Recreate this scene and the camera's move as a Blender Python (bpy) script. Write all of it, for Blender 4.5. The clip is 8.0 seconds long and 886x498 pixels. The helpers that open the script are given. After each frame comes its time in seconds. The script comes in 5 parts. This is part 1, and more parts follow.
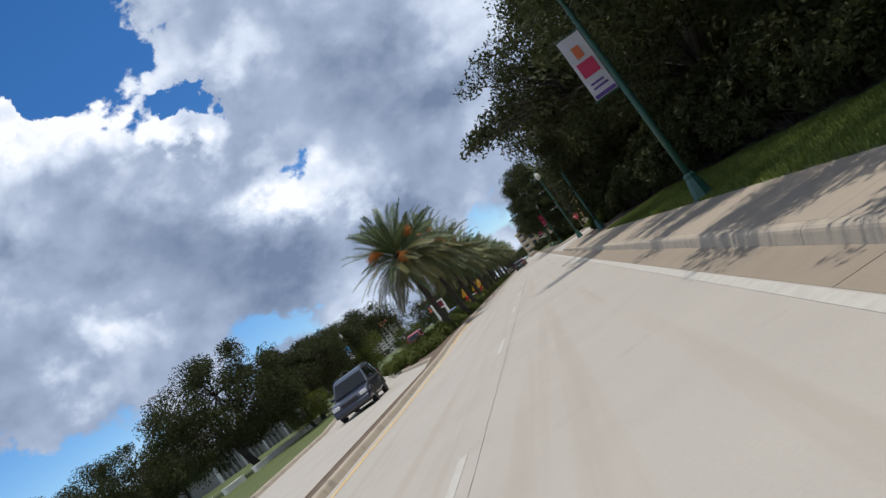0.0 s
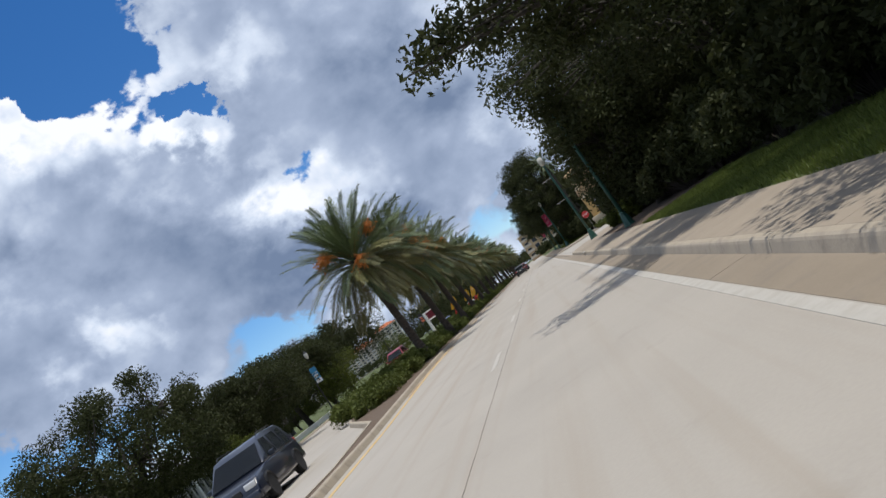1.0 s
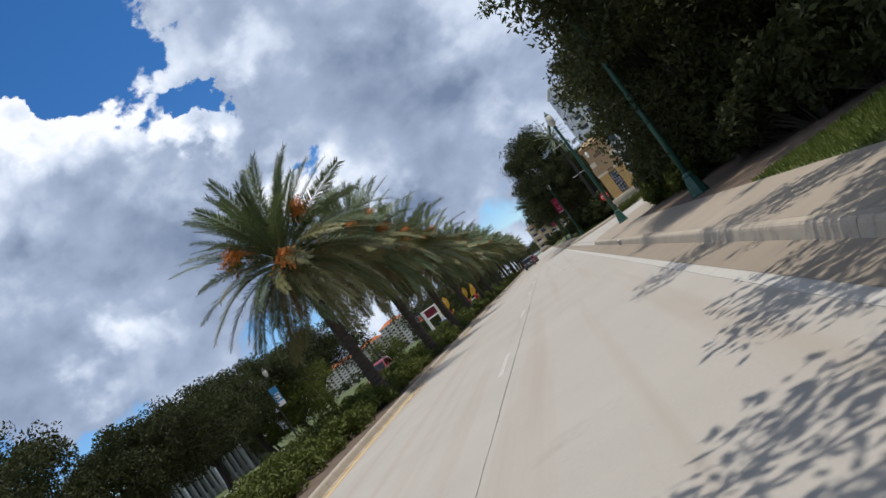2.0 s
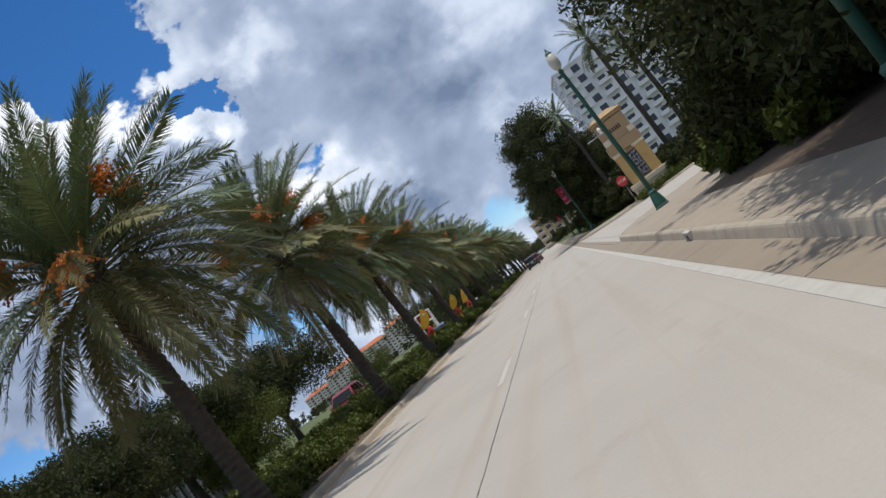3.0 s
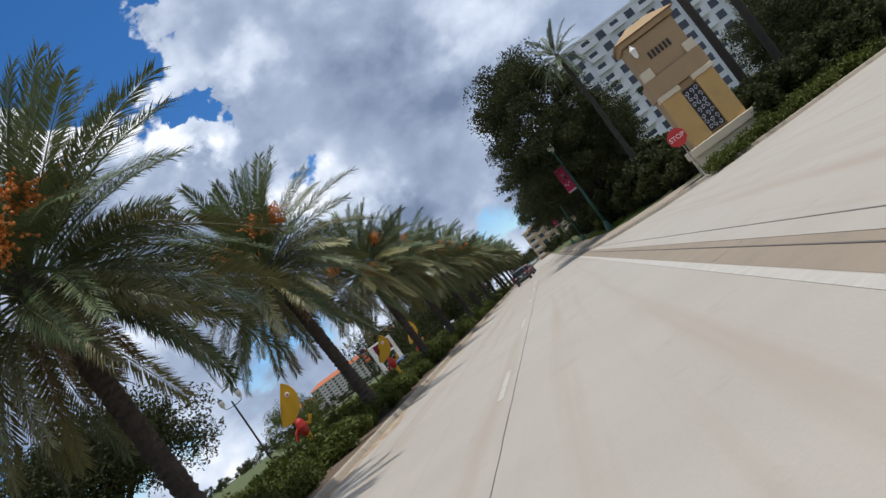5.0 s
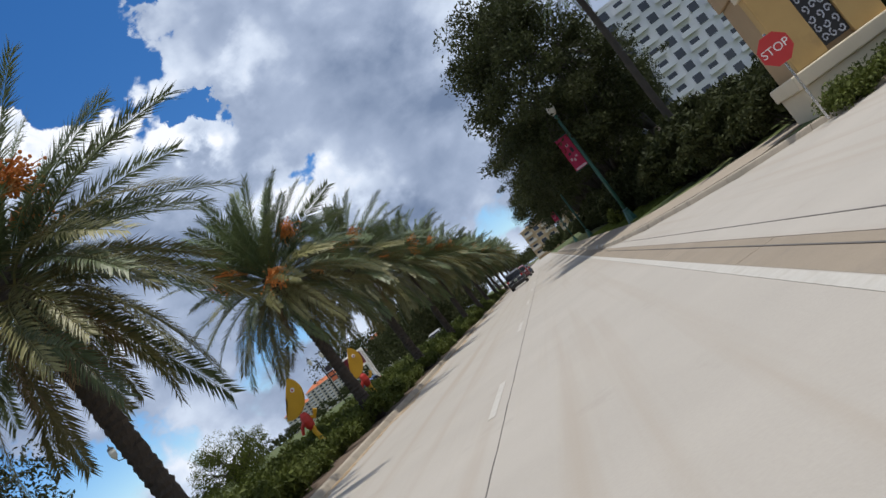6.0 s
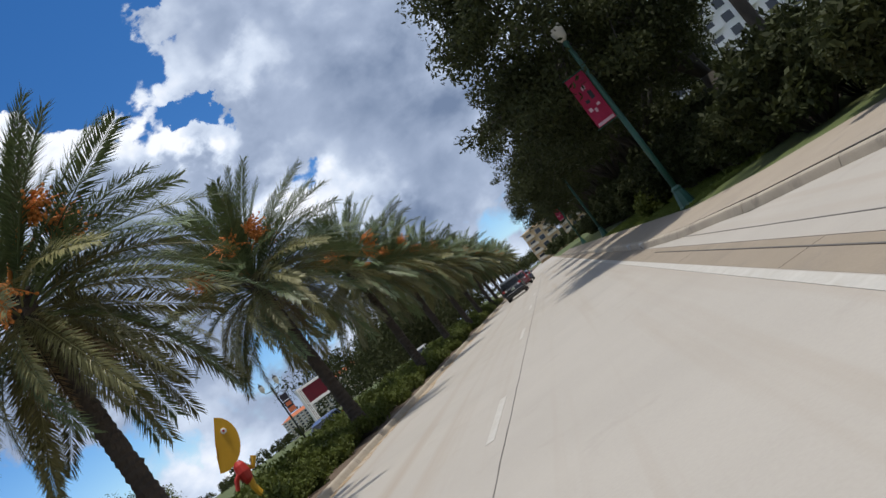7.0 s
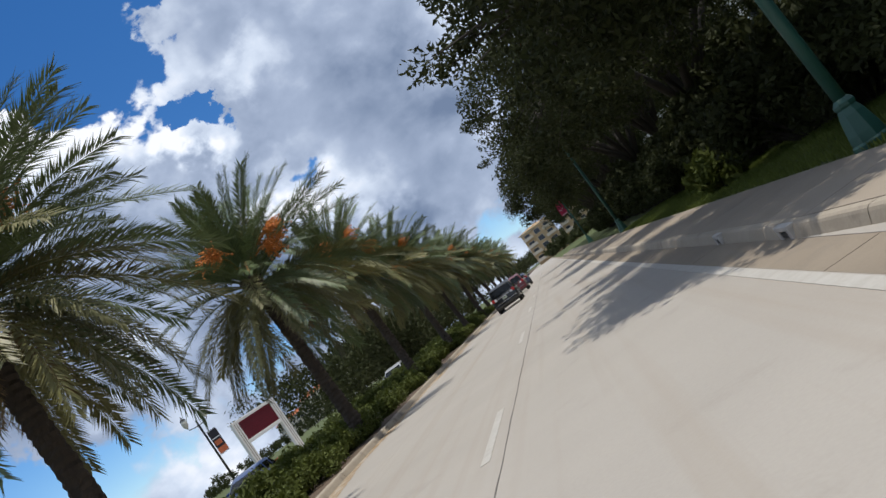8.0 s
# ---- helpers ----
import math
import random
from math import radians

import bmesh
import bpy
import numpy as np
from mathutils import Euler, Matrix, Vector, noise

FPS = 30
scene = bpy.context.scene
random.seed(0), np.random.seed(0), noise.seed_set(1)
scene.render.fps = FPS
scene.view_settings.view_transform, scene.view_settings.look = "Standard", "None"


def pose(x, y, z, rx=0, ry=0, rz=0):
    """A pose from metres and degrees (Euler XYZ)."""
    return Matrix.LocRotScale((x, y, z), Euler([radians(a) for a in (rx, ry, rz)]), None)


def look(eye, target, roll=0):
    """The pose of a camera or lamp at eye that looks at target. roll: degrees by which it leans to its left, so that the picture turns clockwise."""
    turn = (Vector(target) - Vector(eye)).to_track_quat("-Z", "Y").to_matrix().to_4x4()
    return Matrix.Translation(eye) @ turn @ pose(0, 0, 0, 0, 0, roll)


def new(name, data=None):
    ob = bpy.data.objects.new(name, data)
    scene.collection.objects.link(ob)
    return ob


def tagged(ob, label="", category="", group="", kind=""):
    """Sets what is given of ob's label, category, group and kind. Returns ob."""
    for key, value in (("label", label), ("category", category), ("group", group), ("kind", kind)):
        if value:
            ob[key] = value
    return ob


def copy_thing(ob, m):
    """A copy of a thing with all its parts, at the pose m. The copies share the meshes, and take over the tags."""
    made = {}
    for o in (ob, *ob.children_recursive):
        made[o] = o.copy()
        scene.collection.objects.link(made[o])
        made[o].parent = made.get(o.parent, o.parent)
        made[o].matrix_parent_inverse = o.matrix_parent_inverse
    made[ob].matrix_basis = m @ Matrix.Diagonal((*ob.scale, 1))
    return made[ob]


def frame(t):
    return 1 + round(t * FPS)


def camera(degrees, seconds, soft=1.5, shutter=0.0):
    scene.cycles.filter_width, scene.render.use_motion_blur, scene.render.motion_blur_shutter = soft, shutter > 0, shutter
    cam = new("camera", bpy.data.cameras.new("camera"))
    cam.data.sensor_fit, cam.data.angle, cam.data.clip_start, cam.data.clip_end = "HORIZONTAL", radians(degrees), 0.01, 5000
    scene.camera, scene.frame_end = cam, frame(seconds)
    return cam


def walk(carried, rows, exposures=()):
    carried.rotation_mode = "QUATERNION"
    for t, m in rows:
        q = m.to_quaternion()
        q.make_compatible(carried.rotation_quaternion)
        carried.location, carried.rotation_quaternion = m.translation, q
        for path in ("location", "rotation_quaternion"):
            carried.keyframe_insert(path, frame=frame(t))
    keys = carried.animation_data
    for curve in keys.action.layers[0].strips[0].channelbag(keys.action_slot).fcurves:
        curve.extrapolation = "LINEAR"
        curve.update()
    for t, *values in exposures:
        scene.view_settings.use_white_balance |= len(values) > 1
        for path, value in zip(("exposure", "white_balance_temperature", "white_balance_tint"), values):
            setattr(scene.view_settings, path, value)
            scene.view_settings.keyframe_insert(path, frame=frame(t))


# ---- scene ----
cam = camera(55.8, 8.0)
PATH = [
    (0, (0.054, 0.000, 1.373), (-0.808, 9.942, 2.023), -35.15),
    (0.5, (0.076, 7.066, 1.367), (-0.835, 17.002, 2.035), -35.39),
    (1, (0.129, 14.118, 1.348), (-0.740, 24.056, 2.050), -34.80),
    (1.5, (0.073, 21.224, 1.357), (-0.860, 31.156, 2.049), -35.07),
    (3, (0.171, 41.231, 1.352), (-0.908, 51.148, 2.061), -36.15),
    (3.5, (-0.001, 47.450, 1.350), (-0.996, 57.372, 2.109), -36.31),
    (4, (-0.058, 53.873, 1.338), (-1.061, 63.797, 2.058), -35.77),
    (4.5, (-0.074, 60.313, 1.348), (-1.018, 70.239, 2.113), -35.98),
    (6, (-0.038, 80.463, 1.337), (-0.973, 90.391, 2.080), -35.98),
    (6.5, (-0.085, 87.293, 1.347), (-1.024, 97.218, 2.125), -35.83),
    (7, (-0.080, 93.934, 1.341), (-1.009, 103.859, 2.135), -35.98),
    (7.5, (-0.025, 100.616, 1.342), (-0.957, 110.543, 2.104), -36.42),
    (8, (-0.118, 107.135, 1.348), (-1.035, 117.061, 2.144), -35.69),
]
walk(cam, [(t, look(eye, target, roll)) for t, eye, target, roll in PATH])

# ---------- world: blue sky with a broken cumulus deck ----------
SUN_EL, SUN_AZ = radians(82), radians(104)          # azimuth from +y towards +x
world = bpy.data.worlds.new("sky")
scene.world = world
world.use_nodes = True


def sky_world():
    nt = world.node_tree
    nt.nodes.clear()
    N, L = nt.nodes.new, nt.links.new

    def val(v, sock):
        if isinstance(v, (int, float)):
            sock.default_value = v
        else:
            L(v, sock)

    def m(op, a, b=0.0, c=0.0, clamp=False):
        n = N("ShaderNodeMath")
        n.operation, n.use_clamp = op, clamp
        for v, s in zip((a, b, c), n.inputs):
            val(v, s)
        return n.outputs[0]

    def step(v, lo, hi, a=0.0, b=1.0):
        n = N("ShaderNodeMapRange")
        n.interpolation_type = "SMOOTHSTEP"
        val(v, n.inputs[0])
        for i, k in enumerate((lo, hi, a, b)):
            n.inputs[1 + i].default_value = k
        return n.outputs[0]

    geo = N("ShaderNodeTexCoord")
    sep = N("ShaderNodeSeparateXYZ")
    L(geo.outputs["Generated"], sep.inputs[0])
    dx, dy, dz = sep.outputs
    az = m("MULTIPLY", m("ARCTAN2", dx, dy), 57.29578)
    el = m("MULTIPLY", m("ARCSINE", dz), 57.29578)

    def fbm(scale, detail, rough, seed, squash=1.0, distort=0.0):
        mp = N("ShaderNodeMapping")
        L(geo.outputs["Generated"], mp.inputs[0])
        mp.inputs["Location"].default_value = (seed, seed * 1.7, seed * 0.6)
        mp.inputs["Scale"].default_value = (1, 1, squash)
        n = N("ShaderNodeTexNoise")
        L(mp.outputs[0], n.inputs["Vector"])
        n.inputs["Scale"].default_value = scale
        n.inputs["Detail"].default_value = detail
        n.inputs["Roughness"].default_value = rough
        n.inputs["Distortion"].default_value = distort
        return n.outputs["Fac"]

    billow = fbm(8.0, 7.0, 0.50, 3.1, 1.4, 0.15)
    wide = fbm(3.2, 6.0, 0.55, 7.7, 1.8, 0.4)
    fine = fbm(30.0, 6.0, 0.6, 1.3, 1.2, 0.2)
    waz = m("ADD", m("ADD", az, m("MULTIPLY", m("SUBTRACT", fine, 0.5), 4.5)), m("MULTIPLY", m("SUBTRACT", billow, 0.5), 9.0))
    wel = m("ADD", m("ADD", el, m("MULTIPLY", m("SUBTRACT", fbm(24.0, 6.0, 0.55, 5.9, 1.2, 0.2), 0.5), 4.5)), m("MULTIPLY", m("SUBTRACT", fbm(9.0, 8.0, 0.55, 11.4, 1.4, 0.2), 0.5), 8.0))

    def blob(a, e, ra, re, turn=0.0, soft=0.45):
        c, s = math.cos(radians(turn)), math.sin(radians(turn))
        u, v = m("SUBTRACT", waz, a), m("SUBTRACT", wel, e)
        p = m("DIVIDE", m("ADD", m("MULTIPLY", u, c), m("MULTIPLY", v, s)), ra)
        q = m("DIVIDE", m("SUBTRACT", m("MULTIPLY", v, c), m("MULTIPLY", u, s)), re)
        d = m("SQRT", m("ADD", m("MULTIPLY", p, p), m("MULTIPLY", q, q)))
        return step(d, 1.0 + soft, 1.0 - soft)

    def total(*terms):
        out = terms[0]
        for t in terms[1:]:
            out = m("ADD", out, t)
        return out

    # rounded heads: smooth cells on a bent direction
    bend = N("ShaderNodeTexNoise")
    L(geo.outputs["Generated"], bend.inputs["Vector"])
    bend.inputs["Scale"].default_value, bend.inputs["Detail"].default_value = 14.0, 4.0
    mixv = N("ShaderNodeVectorMath")
    mixv.operation = "MULTIPLY_ADD"
    L(bend.outputs["Color"], mixv.inputs[0])
    mixv.inputs[1].default_value = (0.10, 0.10, 0.10)
    L(geo.outputs["Generated"], mixv.inputs[2])

    def cells(scale):
        v = N("ShaderNodeTexVoronoi")
        v.feature = "SMOOTH_F1"
        L(mixv.outputs[0], v.inputs["Vector"])
        v.inputs["Scale"].default_value, v.inputs["Smoothness"].default_value = scale, 0.35
        return m("SUBTRACT", 0.42, v.outputs["Distance"])

    heads = m("ADD", m("MULTIPLY", cells(15.0), 0.8), m("MULTIPLY", cells(36.0), 0.4))
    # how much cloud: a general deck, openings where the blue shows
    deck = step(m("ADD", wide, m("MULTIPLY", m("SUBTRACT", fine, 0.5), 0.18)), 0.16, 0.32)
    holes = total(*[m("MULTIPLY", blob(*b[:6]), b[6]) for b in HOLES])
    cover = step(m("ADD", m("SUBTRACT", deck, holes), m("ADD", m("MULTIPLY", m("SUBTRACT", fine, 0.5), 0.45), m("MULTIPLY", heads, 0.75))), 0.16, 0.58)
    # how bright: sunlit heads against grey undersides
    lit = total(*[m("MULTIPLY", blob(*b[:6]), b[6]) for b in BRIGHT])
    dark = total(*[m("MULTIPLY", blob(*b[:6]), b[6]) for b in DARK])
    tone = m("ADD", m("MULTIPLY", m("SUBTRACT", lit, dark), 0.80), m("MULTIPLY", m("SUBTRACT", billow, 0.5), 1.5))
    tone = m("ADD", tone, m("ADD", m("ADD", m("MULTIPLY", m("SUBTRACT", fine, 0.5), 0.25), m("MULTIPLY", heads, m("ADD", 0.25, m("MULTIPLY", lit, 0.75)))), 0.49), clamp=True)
    ramp = N("ShaderNodeValToRGB")
    L(tone, ramp.inputs[0])
    e = ramp.color_ramp.elements
    e[0].position, e[0].color = 0.0, (0.165, 0.225, 0.350, 1)
    e[1].position, e[1].color = 1.0, (0.93, 0.96, 1.03, 1)
    k = e.new(0.45)
    k.color = (0.368, 0.444, 0.598, 1)
    k = e.new(0.75)
    k.color = (0.645, 0.73, 0.875, 1)
    sky = N("ShaderNodeTexSky")
    sky.sky_type, sky.sun_disc = "NISHITA", False
    sky.sun_elevation, sky.sun_rotation = SUN_EL, SUN_AZ
    sky.air_density, sky.dust_density, sky.ozone_density = 0.78, 0.0, 5.0
    b1, b2, mix, out = N("ShaderNodeBackground"), N("ShaderNodeBackground"), N("ShaderNodeMixShader"), N("ShaderNodeOutputWorld")
    hs = N("ShaderNodeHueSaturation")
    hs.inputs["Hue"].default_value = 0.503
    hs.inputs["Saturation"].default_value, hs.inputs["Value"].default_value = 1.24, 1.34
    L(sky.outputs[0], hs.inputs["Color"])
    L(hs.outputs[0], b1.inputs[0])
    b1.inputs[1].default_value = 0.10
    L(ramp.outputs[0], b2.inputs[0])
    b2.inputs[1].default_value = CLOUD_GAIN
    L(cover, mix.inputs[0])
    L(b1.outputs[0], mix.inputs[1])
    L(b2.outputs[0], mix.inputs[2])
    L(mix.outputs[0], out.inputs[0])


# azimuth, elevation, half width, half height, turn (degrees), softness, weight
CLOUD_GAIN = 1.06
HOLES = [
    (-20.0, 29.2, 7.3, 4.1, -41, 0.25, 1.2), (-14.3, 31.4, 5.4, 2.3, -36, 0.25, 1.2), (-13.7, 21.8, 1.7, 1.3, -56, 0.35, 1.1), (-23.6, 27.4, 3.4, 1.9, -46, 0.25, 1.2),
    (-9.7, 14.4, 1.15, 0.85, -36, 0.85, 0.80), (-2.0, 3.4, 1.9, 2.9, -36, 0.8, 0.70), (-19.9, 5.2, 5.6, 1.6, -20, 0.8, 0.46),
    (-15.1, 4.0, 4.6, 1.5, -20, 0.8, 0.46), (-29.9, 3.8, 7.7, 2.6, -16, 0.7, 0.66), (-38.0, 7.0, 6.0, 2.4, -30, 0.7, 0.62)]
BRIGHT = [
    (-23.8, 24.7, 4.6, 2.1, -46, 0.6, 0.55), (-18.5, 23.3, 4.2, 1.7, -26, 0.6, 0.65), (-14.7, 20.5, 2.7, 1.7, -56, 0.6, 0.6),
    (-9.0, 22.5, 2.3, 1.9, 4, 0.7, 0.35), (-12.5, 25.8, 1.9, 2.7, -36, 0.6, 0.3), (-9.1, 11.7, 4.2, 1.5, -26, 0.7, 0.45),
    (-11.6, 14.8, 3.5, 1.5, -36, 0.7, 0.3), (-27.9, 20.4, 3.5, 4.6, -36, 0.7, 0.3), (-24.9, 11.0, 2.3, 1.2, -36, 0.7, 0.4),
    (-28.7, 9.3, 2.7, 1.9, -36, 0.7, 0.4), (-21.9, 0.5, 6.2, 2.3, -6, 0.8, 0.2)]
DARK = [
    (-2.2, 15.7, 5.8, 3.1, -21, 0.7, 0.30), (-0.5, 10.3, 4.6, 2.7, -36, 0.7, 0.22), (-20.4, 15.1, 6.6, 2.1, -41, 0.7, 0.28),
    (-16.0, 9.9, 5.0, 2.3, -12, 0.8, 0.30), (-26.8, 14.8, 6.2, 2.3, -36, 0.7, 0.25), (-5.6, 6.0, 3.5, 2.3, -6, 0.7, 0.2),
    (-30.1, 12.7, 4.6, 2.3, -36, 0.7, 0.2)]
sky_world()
sun_data = bpy.data.lights.new("sun", "SUN")
sun_data.energy, sun_data.angle, sun_data.color = 3.3, radians(0.55), (1.0, 0.95, 0.86)
sun = new("sun", sun_data)
sun.matrix_world = look((math.sin(SUN_AZ) * math.cos(SUN_EL) * 200, math.cos(SUN_AZ) * math.cos(SUN_EL) * 200, math.sin(SUN_EL) * 200), (0, 0, 0))


# ---------- materials ----------
def material(name, base, rough=0.7, metal=0.0, vary=0.25, scale=3.0, fine=60.0, bump=0.15, stain=None, streak=None, spec=0.5, island=0.0, objvar=0.0, coat=0.0, translucent=0.0):
    """A surface with mottling at two scales, grain bump, optional stains."""
    mat = bpy.data.materials.new(name)
    mat.use_nodes = True
    nt = mat.node_tree
    N, L = nt.nodes.new, nt.links.new
    b = nt.nodes["Principled BSDF"]
    b.inputs["Roughness"].default_value, b.inputs["Metallic"].default_value = rough, metal
    b.inputs["Specular IOR Level"].default_value = spec
    b.inputs["Coat Weight"].default_value = coat
    geo = N("ShaderNodeNewGeometry")
    src = geo.outputs["Position"]

    def noise_fac(s, d=4.0, r=0.6):
        n = N("ShaderNodeTexNoise")
        L(src, n.inputs["Vector"])
        n.inputs["Scale"].default_value, n.inputs["Detail"].default_value, n.inputs["Roughness"].default_value = s, d, r
        return n.outputs["Fac"]

    big, small = noise_fac(scale), noise_fac(fine, 3.0)
    mixf = N("ShaderNodeMath")
    mixf.operation = "MULTIPLY_ADD"
    L(small, mixf.inputs[0])
    mixf.inputs[1].default_value = 0.5
    L(big, mixf.inputs[2])
    last = mixf.outputs[0]
    if island or objvar:
        rnd = geo.outputs["Random Per Island"]
        if objvar:
            per_object = N("ShaderNodeObjectInfo").outputs["Random"]
            if island:
                both = N("ShaderNodeMath")
                both.operation = "ADD"
                half = N("ShaderNodeMath")
                half.operation = "MULTIPLY_ADD"
                L(rnd, half.inputs[0])
                half.inputs[1].default_value, half.inputs[2].default_value = 0.6, -0.3
                L(half.outputs[0], both.inputs[0])
                L(per_object, both.inputs[1])
                rnd = both.outputs[0]
            else:
                rnd = per_object
        ad = N("ShaderNodeMath")
        ad.operation = "MULTIPLY_ADD"
        L(rnd, ad.inputs[0])
        ad.inputs[1].default_value = island or objvar
        L(last, ad.inputs[2])
        last = ad.outputs[0]
    mr = N("ShaderNodeMapRange")
    L(last, mr.inputs[0])
    top = 1.15 + (island or objvar)
    mr.inputs[1].default_value, mr.inputs[2].default_value = 0.35, top
    mr.inputs[3].default_value, mr.inputs[4].default_value = 1 - vary, 1 + vary
    mul = N("ShaderNodeVectorMath")
    mul.operation = "SCALE"
    mul.inputs[0].default_value = base
    L(mr.outputs[0], mul.inputs["Scale"])
    colour = mul.outputs[0]
    if stain:
        scol, sscale, lo, hi = stain
        st = noise_fac(sscale, 6.0, 0.65)
        sr = N("ShaderNodeMapRange")
        L(st, sr.inputs[0])
        sr.inputs[1].default_value, sr.inputs[2].default_value = lo, hi
        mx = N("ShaderNodeMix")
        mx.data_type = "RGBA"
        L(sr.outputs[0], mx.inputs[0])
        L(colour, mx.inputs[6])
        mx.inputs[7].default_value = (*scol, 1)
        colour = mx.outputs[2]
    if streak:
        kcol, lo, hi = streak
        mp = N("ShaderNodeMapping")
        L(src, mp.inputs[0])
        mp.inputs["Scale"].default_value = (1.6, 0.03, 1.0)
        kn = N("ShaderNodeTexNoise")
        L(mp.outputs[0], kn.inputs["Vector"])
        kn.inputs["Scale"].default_value, kn.inputs["Detail"].default_value = 1.4, 5.0
        kr = N("ShaderNodeMapRange")
        L(kn.outputs["Fac"], kr.inputs[0])
        kr.inputs[1].default_value, kr.inputs[2].default_value = lo, hi
        km = N("ShaderNodeMix")
        km.data_type = "RGBA"
        L(kr.outputs[0], km.inputs[0])
        L(colour, km.inputs[6])
        km.inputs[7].default_value = (*kcol, 1)
        colour = km.outputs[2]
    L(colour, b.inputs["Base Color"])
    if bump:
        bp = N("ShaderNodeBump")
        bp.inputs["Strength"].default_value, bp.inputs["Distance"].default_value = bump, 0.01
        L(small, bp.inputs["Height"])
        L(bp.outputs[0], b.inputs["Normal"])
    if translucent:
        tr = N("ShaderNodeBsdfTranslucent")
        L(colour, tr.inputs[0])
        ms = N("ShaderNodeMixShader")
        ms.inputs[0].default_value = translucent
        L(b.outputs[0], ms.inputs[1])
        L(tr.outputs[0], ms.inputs[2])
        L(ms.outputs[0], nt.nodes["Material Output"].inputs[0])
    return mat


CONCRETE = material("road_concrete", (0.373, 0.343, 0.306), 0.85, vary=0.10, scale=0.35, fine=25, bump=0.25, stain=((0.30, 0.27, 0.235), 0.9, 0.60, 0.85), streak=((0.33, 0.285, 0.235), 0.50, 0.78))
GUTTER = material("gutter_concrete", (0.255, 0.21, 0.16), 0.9, vary=0.15, scale=0.8, fine=30, bump=0.3, stain=((0.20, 0.17, 0.14), 1.2, 0.52, 0.8))
KERB = material("kerb_concrete", (0.365, 0.315, 0.25), 0.9, vary=0.18, scale=1.5, fine=30, bump=0.3, stain=((0.17, 0.15, 0.13), 2.0, 0.55, 0.8))
WALKWAY = material("walkway_concrete", (0.315, 0.265, 0.21), 0.9, vary=0.14, scale=0.8, fine=40, bump=0.25, stain=((0.24, 0.21, 0.18), 1.1, 0.55, 0.8), objvar=0.15)
WHITE_PAINT = material("road_paint_white", (0.45, 0.43, 0.395), 0.7, vary=0.12, scale=3, fine=30, stain=((0.39, 0.36, 0.32), 4.0, 0.45, 0.72))
YELLOW_PAINT = material("road_paint_yellow", (0.55, 0.38, 0.15), 0.7, vary=0.15, scale=3, fine=30, stain=((0.44, 0.36, 0.25), 4.0, 0.5, 0.7))
TAR = material("joint_sealant", (0.10, 0.09, 0.08), 0.6, vary=0.2)
GRASS = material("lawn", (0.070, 0.092, 0.022), 0.95, vary=0.35, scale=0.6, fine=40, bump=0.8, stain=((0.105, 0.105, 0.04), 0.5, 0.5, 0.8))
MULCH = material("mulch", (0.12, 0.085, 0.06), 0.95, vary=0.4, scale=4, fine=60, bump=0.9)
GRASS_BLADE = material("grass_blade", (0.13, 0.165, 0.035), 0.7, spec=0.25, vary=0.45, scale=0.7, fine=10, bump=0, island=0.6, translucent=0.25)
OAK_LEAF = material("oak_leaf", (0.043, 0.051, 0.018), 0.7, spec=0.2, vary=0.68, scale=0.35, fine=8, bump=0, island=0.7, translucent=0.26)
LITTER = material("kerb_litter", (0.30, 0.20, 0.10), 0.95, vary=0.4, scale=3, fine=40, bump=0.5, stain=((0.40, 0.35, 0.29), 3.0, 0.42, 0.6))
LIGHT_LEAF = material("light_leaf", (0.085, 0.105, 0.02), 0.7, spec=0.2, vary=0.4, scale=0.5, fine=8, bump=0, island=0.5, translucent=0.25)
SHRUB_LEAF = material("shrub_leaf", (0.085, 0.105, 0.02), 0.65, spec=0.25, vary=0.5, scale=0.7, fine=10, bump=0, island=0.6, translucent=0.2)
FROND = material("palm_frond", (0.122, 0.160, 0.068), 0.45, spec=0.42, vary=0.62, scale=0.6, fine=10, bump=0, island=0.7, objvar=0.7, translucent=0.10)
FROND_OLD = material("palm_frond_old", (0.185, 0.176, 0.070), 0.48, spec=0.42, vary=0.62, scale=0.6, fine=10, bump=0, island=0.8, objvar=0.8, translucent=0.10)
FROND_DRY = material("palm_frond_dry", (0.20, 0.135, 0.065), 0.7, vary=0.3, scale=1, fine=12, bump=0, objvar=0.4, translucent=0.2)
FRUIT = material("date_bunch", (0.60, 0.21, 0.04), 0.6, vary=0.35, scale=6, fine=40, bump=0, island=0.4)
PALM_BARK = material("palm_bark", (0.058, 0.046, 0.036), 0.95, vary=0.4, scale=4, fine=30, bump=0.8)
OAK_BARK = material("oak_bark", (0.050, 0.043, 0.035), 0.95, vary=0.35, scale=3, fine=25, bump=0.8)
LAMP_GREEN = material("lamp_paint_green", (0.022, 0.088, 0.068), 0.45, vary=0.15, scale=3, fine=50, bump=0.05)
WHITE = material("white_paint", (0.78, 0.77, 0.74), 0.6, vary=0.07, scale=1.5, fine=30, bump=0.1)
BLACK = material("black_plastic", (0.016, 0.016, 0.018), 0.5, vary=0.2)
TYRE = material("tyre_rubber", (0.018, 0.018, 0.019), 0.8, vary=0.25)
CHROME = material("bright_metal", (0.62, 0.63, 0.65), 0.2, 1.0, vary=0.08)


# ---------- small builders ----------
def link_bm(name, bm, mat, parent=None, label="", smooth=False):
    me = bpy.data.meshes.new(name)
    bm.to_mesh(me)
    bm.free()
    return link_me(name, me, mat, parent, label, smooth)


